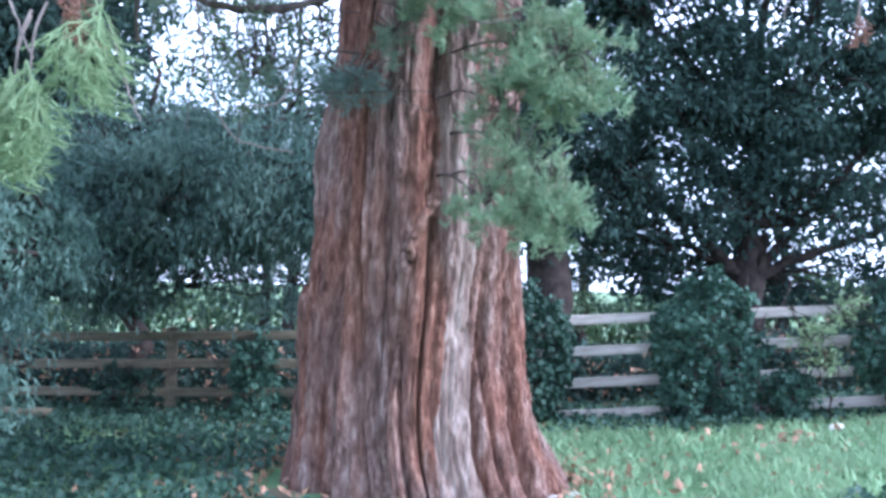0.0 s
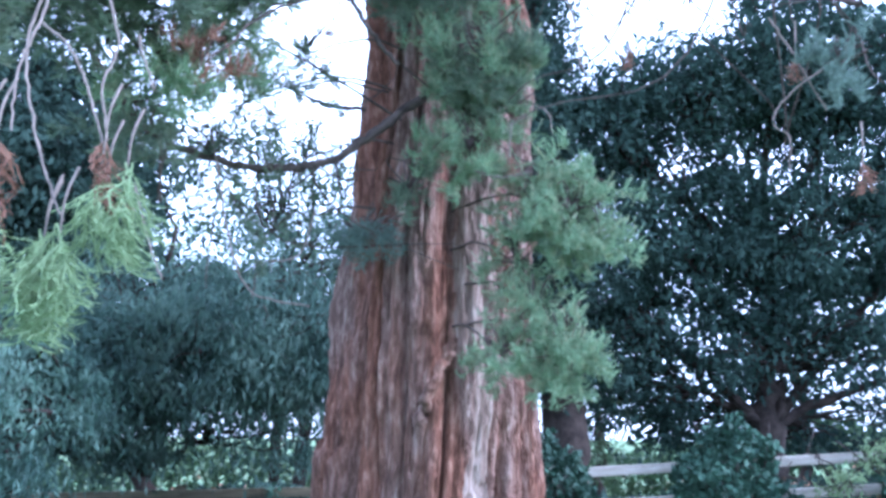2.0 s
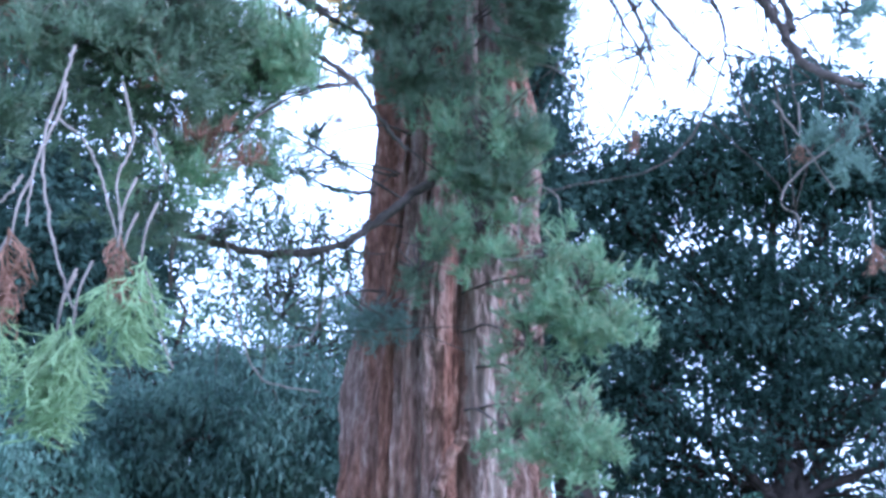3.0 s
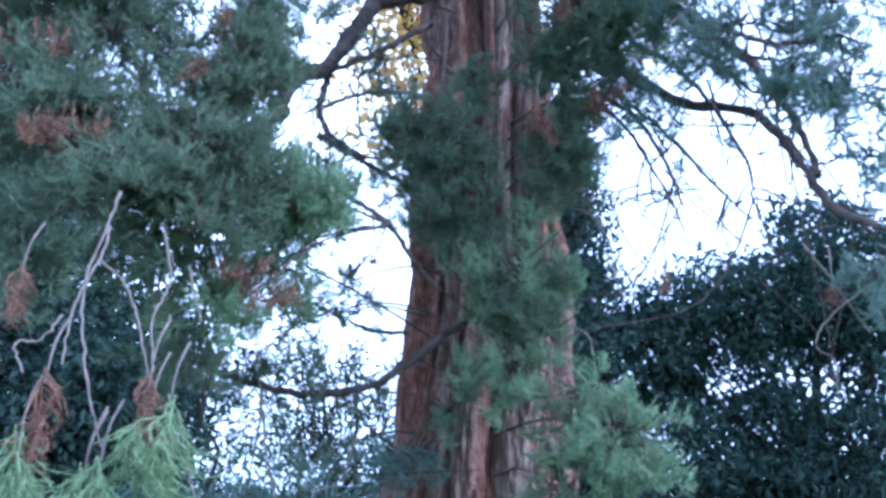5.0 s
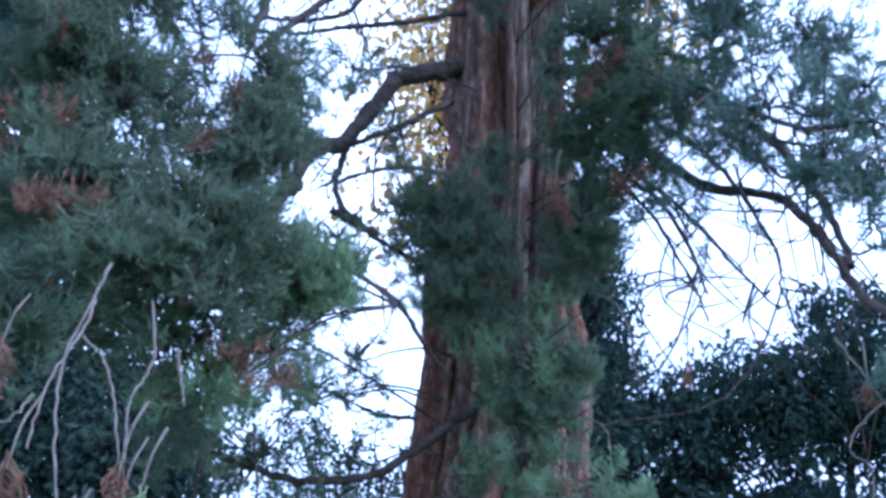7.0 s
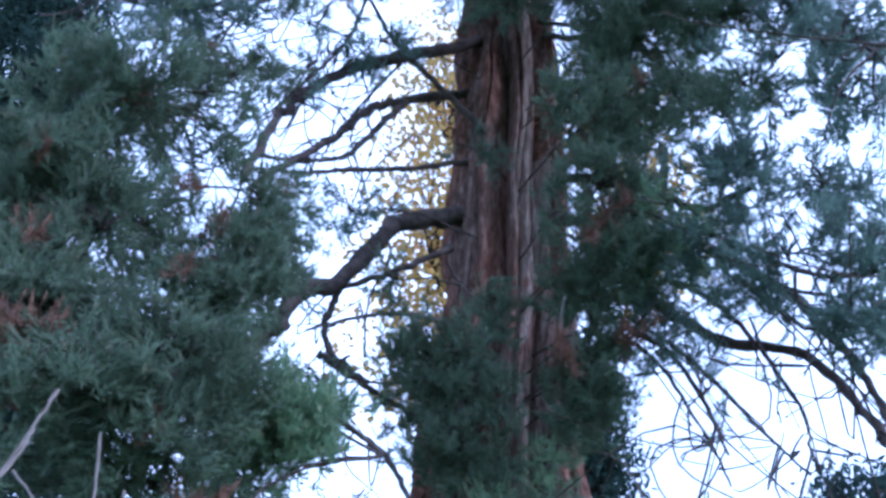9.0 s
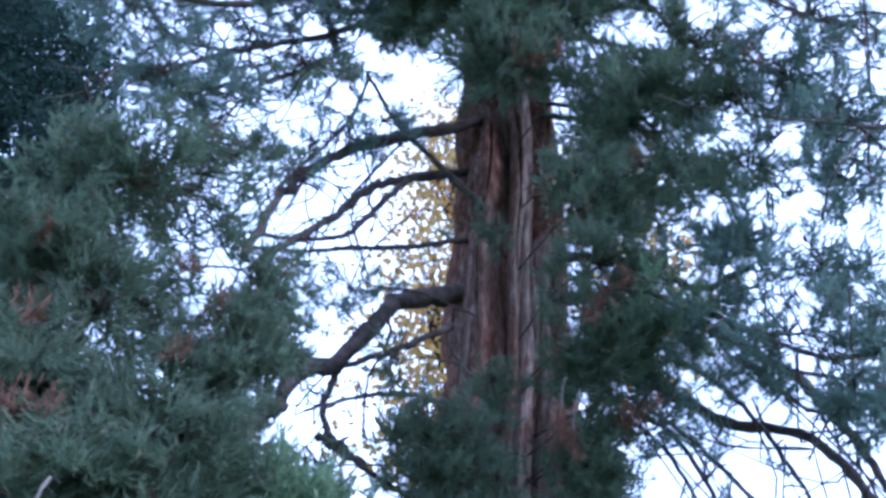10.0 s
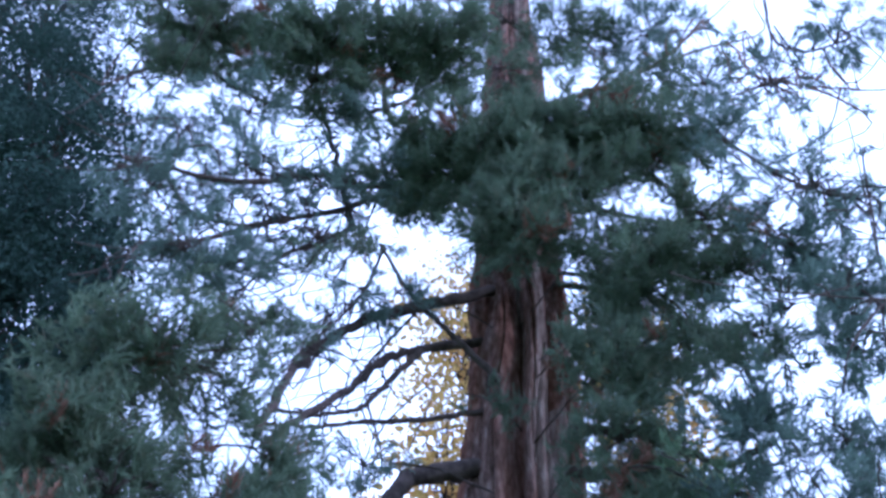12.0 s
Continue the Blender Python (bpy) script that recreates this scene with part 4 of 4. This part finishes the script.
# ---- trees behind ----
def leafy_tree(name, base, trunk_h, trunk_radius, blobs, leaf, mat, label, per=1.0, droop=0.4, lean=(0, 0), hollow=0.3, twist=0.05, long=1.6, spread=5.0):
    """Trunk, limbs to each mass of the crown, twigs, and leaves in clumps with gaps between them. blobs: centre, radii, clumps, leaves a clump."""
    bx, by = base
    bz = float(ground_z(bx, by)) - 0.1
    tree = thing(name, (bx, by, bz), label, "tree")
    top = (lean[0], lean[1], trunk_h)
    tp = curve_through([(0, 0, 0), (lean[0] * 0.3, lean[1] * 0.3, trunk_h * 0.45), top], 24, twist)
    rr = trunk_radius * (np.linspace(1, 0.04, 24) + 0.35 * np.exp(-np.arange(24) / 2.0))
    v, f = tubes(tp[None], rr[None], 12)
    part("trunk", mesh_np("trunk", v, f, M_DARKBARK), tree, "dark brown bark")
    limbs, rads, leaves = [], [], []
    for (c, r, clumps, count) in blobs:
        c, r = np.array(c, float) - [bx, by, bz], np.array(r, float)
        root = tp[int(min(23, max(6, 23 * 0.8 * max(c[2] - r[2], 0.2) / trunk_h)))]
        lp = curve_through([root, root * 0.5 + c * 0.5 + [0, 0, 0.15 * r[2]], c], 12, 0.04)
        v, f = tubes(lp[None], np.linspace(trunk_radius * 0.3, trunk_radius * 0.1, 12)[None], 6)
        part("limb", mesh_np("limb", v, f, M_DARKBARK), tree)
        u = RNG.normal(size=(clumps, 3))
        u /= np.linalg.norm(u, axis=1, keepdims=True)
        cl = c + u * (RNG.uniform(hollow ** 3, 1, (clumps, 1)) ** (1 / 3)) * r
        for q in cl[:: max(1, clumps // 26)]:
            limbs.append(curve_through([c * 0.7 + root * 0.3, c * 0.45 + q * 0.55 + RNG.normal(0, 0.15, 3), q], 12, 0.03))
            rads.append(np.linspace(trunk_radius * 0.12, 0.008, 12))
        sp = leaf * spread
        for q in cl:
            m = int(count * RNG.uniform(0.5, 1.5) * per)
            g = RNG.normal(0, 1, (m, 3)) * [sp, sp, sp * 0.55]
            g[:, 2] -= droop * 0.6 * np.hypot(g[:, 0], g[:, 1])
            leaves.append(q + g)
    v, f = tubes(np.array(limbs), np.array(rads), 3)
    tagged(part("twigwork", mesh_np("twigwork", v, f, M_DARKBARK), tree, "fine dark twigs through the crown"), kind="stuff")
    part("crown", leaf_mesh("crown", np.concatenate(leaves), leaf, mat, droop=droop, long=long), tree)
    return tree


# dark broad yew behind the pale fence
leafy_tree("yew_tree", (4.2, 12.6), 6.2, 0.26, [
    ((3.1, 12.6, 4.5), (1.5, 1.0, 1.6), 130, 130), ((5.0, 12.4, 4.5), (1.6, 1.1, 1.7), 140, 130), ((7.1, 12.2, 4.6), (1.8, 1.2, 2.0), 130, 130),
    ((2.4, 12.7, 3.1), (1.0, 0.8, 0.8), 40, 120), ((3.3, 12.3, 6.4), (1.2, 0.9, 0.9), 70, 130), ((4.6, 12.3, 6.9), (0.9, 0.9, 1.3), 80, 130), ((5.9, 12.2, 6.6), (1.2, 1.0, 1.1), 80, 130),
    ((7.8, 12.0, 6.6), (1.5, 1.0, 1.4), 80, 130), ((2.2, 12.5, 5.9), (0.6, 0.8, 1.1), 40, 130),
    ((4.5, 12.4, 2.85), (2.2, 0.9, 0.5), 46, 110), ((4.6, 13.3, 1.9), (3.2, 0.5, 0.5), 50, 110), ((2.9, 12.8, 2.35), (1.2, 0.8, 0.4), 22, 100), ((7.0, 12.2, 2.8), (1.4, 0.9, 0.8), 40, 110)],
    0.046, M_YEW, "broad dark green yew with a thick dark trunk behind the fence", per=0.78, spread=4.6, long=2.6)
leafy_tree("yew_tree", (1.45, 12.2), 9.0, 0.36, [
    ((1.0, 12.3, 3.7), (1.0, 0.9, 1.2), 70, 120), ((0.95, 12.3, 5.6), (0.9, 0.8, 1.4), 90, 130), ((0.85, 12.2, 7.5), (0.62, 0.7, 1.3), 70, 130), ((0.7, 12.2, 9.1), (0.45, 0.5, 0.9), 36, 120), ((1.0, 12.2, 2.6), (0.8, 0.7, 0.5), 18, 100)],
    0.045, M_YEW, "tall narrow dark yew with a leaning thick brown trunk", lean=(-0.7, 0.1), per=1.35, spread=5.5, long=2.8)
leafy_tree("sapling", (3.7, 8.7), 1.35, 0.016, [((3.45, 8.65, 1.2), (0.22, 0.15, 0.12), 9, 34), ((3.85, 8.65, 1.42), (0.25, 0.15, 0.14), 10, 34), ((3.6, 8.65, 0.95), (0.2, 0.15, 0.1), 6, 30)],
    0.022, M_FRESH, "thin sapling with pale green leaves before the fence", droop=0.2, spread=3.0, long=3.0)
# drooping boughs beyond the redwood
leafy_tree("conifer_tree", (-3.6, 10.9), 5.0, 0.13, [((-2.3, 9.1, 1.6), (1.3, 0.6, 0.28), 12, 120), ((-3.9, 8.7, 1.5), (1.0, 0.7, 0.35), 16, 130), ((-2.99, 9, 1.91), (1.2, 0.7, 0.34), 24, 120), ((-1.71, 9.3, 2.14), (0.6, 0.6, 0.39), 14, 120), 
    ((-2.38, 8.8, 2.51), (1.5, 0.9, 0.54), 70, 170), ((-3.9, 8.4, 2.25), (1.2, 0.9, 0.7), 60, 170), ((-1.4, 9.4, 2.84), (0.8, 0.7, 0.69), 34, 160),
    ((-3.39, 9.2, 3.02), (1.5, 0.9, 0.34), 30, 130), ((-4.7, 7.4, 1.69), (1, 0.8, 0.7), 44, 160), ((-1.58, 9.6, 3.53), (0.8, 0.8, 0.49), 10, 110)],
    0.021, M_BOUGH, "conifer with heavy drooping dark green boughs", droop=0.9, hollow=0.2, per=1.7, spread=8.5, long=4.6)
# edge conifer; its tall outer crown is unseen, added to shade the left ground
leafy_tree("conifer_tree", (-5.2, 6.6), 6.6, 0.16, [
    ((-2.74, 5.6, 1.77), (0.5, 0.6, 0.55), 34, 170), ((-2.99, 5.3, 1.12), (0.5, 0.5, 0.45), 26, 160), ((-3.28, 5.7, 2.42), (0.6, 0.6, 0.4), 24, 150), ((-5.2, 6.0, 3.2), (1.1, 1.2, 1.2), 60, 150), ((-5.6, 6.2, 5.4), (1.1, 1.3, 1.4), 60, 150), ((-4.9, 5.6, 1.2), (1.2, 1.2, 0.9), 50, 150)],
    0.0135, M_BOUGH, "young conifer with drooping blue-green boughs", droop=0.9, hollow=0.2, per=1.8, spread=9.0, long=4.6)
# tall dark tree on the shady side
leafy_tree("tall_yew_tree", (-8.6, 11.2), 30.0, 0.4, [
    ((-6.0, 11.0, 4.5), (1.5, 1.4, 1.8), 90, 120), ((-7.3, 10.6, 6.8), (1.9, 1.5, 2.0), 110, 120), ((-5.0, 11.6, 6.2), (1.0, 1.0, 0.9), 16, 90),
    ((-8.8, 10.3, 10.0), (2.2, 1.4, 2.4), 120, 140), ((-9.4, 10.1, 13.2), (2.0, 1.3, 1.8), 80, 140), ((-10.3, 10.0, 16.4), (2.2, 1.3, 1.9), 80, 140), ((-7.6, 10.0, 13.0), (0.7, 0.8, 0.6), 14, 120), ((-8.3, 10.0, 15.2), (0.8, 0.8, 0.5), 14, 120),
    ((-11.6, 10.0, 20.0), (2.3, 1.3, 2.2), 80, 140), ((-13.9, 10.0, 24.4), (2.6, 1.3, 2.8), 80, 140), ((-16.5, 10.0, 29.5), (3.0, 1.5, 3.4), 100, 140), ((-6.7, 10.8, 8.8), (0.9, 1.0, 0.8), 30, 100), ((-5.8, 10.6, 3.1), (2.0, 1.2, 1.0), 60, 110), ((-4.7, 10.9, 4.7), (1.2, 1.0, 1.0), 44, 110)],
    0.055, M_YEW, "tall dark evergreen with a ragged outline", twist=0.03, lean=(-6.0, -0.8), per=1.35, spread=6.6, long=2.5)
# light-leaved trees far behind
for k, (x, y, h) in enumerate(((-3.0, 15.5, 6.0), (-5.6, 16.5, 5.9), (-0.6, 17.0, 6.4), (2.6, 17.0, 5.0), (-2.2, 13.2, 6.7), (6.5, 17.5, 6.0), (10.0, 16.0, 6.5))):
    leafy_tree("small_leaved_tree", (x, y), h, 0.11, [
        ((x - 0.6, y, h * 0.78), (1.6, 1.0, 1.3), 60, 70), ((x + 0.9, y, h * 0.62), (1.4, 1.0, 1.1), 50, 70), ((x, y, h * 0.36), (1.5, 0.9, 0.9), 32, 60)],
        0.045, M_THIN, "slender tree with small light green leaves beyond the fence", hollow=0.1)
leafy_tree("autumn_tree", (-0.9, 14.2), 19.0, 0.2, [
    ((-1.7, 13.8, 11.0), (0.8, 0.8, 1.7), 26, 60), ((-1.85, 13.8, 14.0), (0.8, 0.8, 2.2), 34, 60), ((-2.0, 13.8, 18.1), (0.8, 0.8, 2.3), 34, 60),
    ((2.13, 14, 14.54), (1.2, 1, 1.86), 30, 60), ((1.51, 14, 17.71), (1, 1, 1.48), 24, 60)], 0.11, M_GOLD, "tall tree with yellow and orange autumn leaves", hollow=0.1, long=1.2)


# bank of shrubs beyond the fence
def far_hedge():
    n = 30000
    x = RNG.uniform(-30, 30, n)
    y = 19 + RNG.normal(0, 0.6, n) + np.abs(x) * -0.1
    hgt = 0.7 + 1.0 * lattice(x * 0.7 + 400, x * 0 + 5.5, 64, 77)
    p = np.stack([x, y, ground_z(x, y) + RNG.random(n) ** 0.8 * hgt], 1)
    tagged(new("hedge", leaf_mesh("hedge", p, 0.11, M_THIN)), "rough green hedge far beyond the fence", "hedge", kind="stuff")


far_hedge()


def undergrowth():
    n = 48000
    x = RNG.uniform(-11, 11, n)
    y = 11.6 + RNG.normal(0, 0.45, n)
    hgt = 0.25 + 1.1 * lattice(x * 0.9 + 400, x * 0 + 9.5, 64, 78)
    p = np.stack([x, y, ground_z(x, y) + RNG.random(n) * hgt], 1)
    tagged(new("undergrowth", leaf_mesh("undergrowth", p, 0.055, M_YEW)), "dark tangled undergrowth behind the fence", "undergrowth", kind="stuff")
    p = p[:5000] + RNG.normal(0, 0.1, (5000, 3)) - [0, 0.3, 0.1]
    tagged(new("dry_bracken", leaf_mesh("dry_bracken", p, 0.05, M_LITTER)), "brown dry bracken among the undergrowth", "bracken", kind="stuff")


undergrowth()


# pale stones and a fallen log
def stone(x, y, s):
    bm = bmesh.new()
    bmesh.ops.create_icosphere(bm, subdivisions=2, radius=s)
    for v in bm.verts:
        v.co *= 0.8 + 0.4 * noise.noise(v.co * (3 / s) + Vector((x, y, 0)))
        v.co.z *= 0.5
    me = bpy.data.meshes.new("stone")
    bm.to_mesh(me)
    bm.free()
    me.materials.append(M_STONE)
    ob = tagged(new("stone", me), "pale flat stone lying by the tree roots", "stone", "stones by the roots")
    ob.location = (x, y, float(ground_z(x, y)) + s * 0.2)


stone(0.78, 6.05, 0.075)
stone(0.92, 6.2, 0.05)
stone(3.6, 8.3, 0.09)
log = tagged(new("log", mesh_np("log", *tubes(curve_through([(-4.9, 9.3, 0.12), (-4.4, 9.2, 0.16), (-3.9, 9.25, 0.14)], 12, 0.01)[None], np.full((1, 12), 0.055), 10), M_SHADED_WOOD)), "brown cut log lying on the ground", "log")
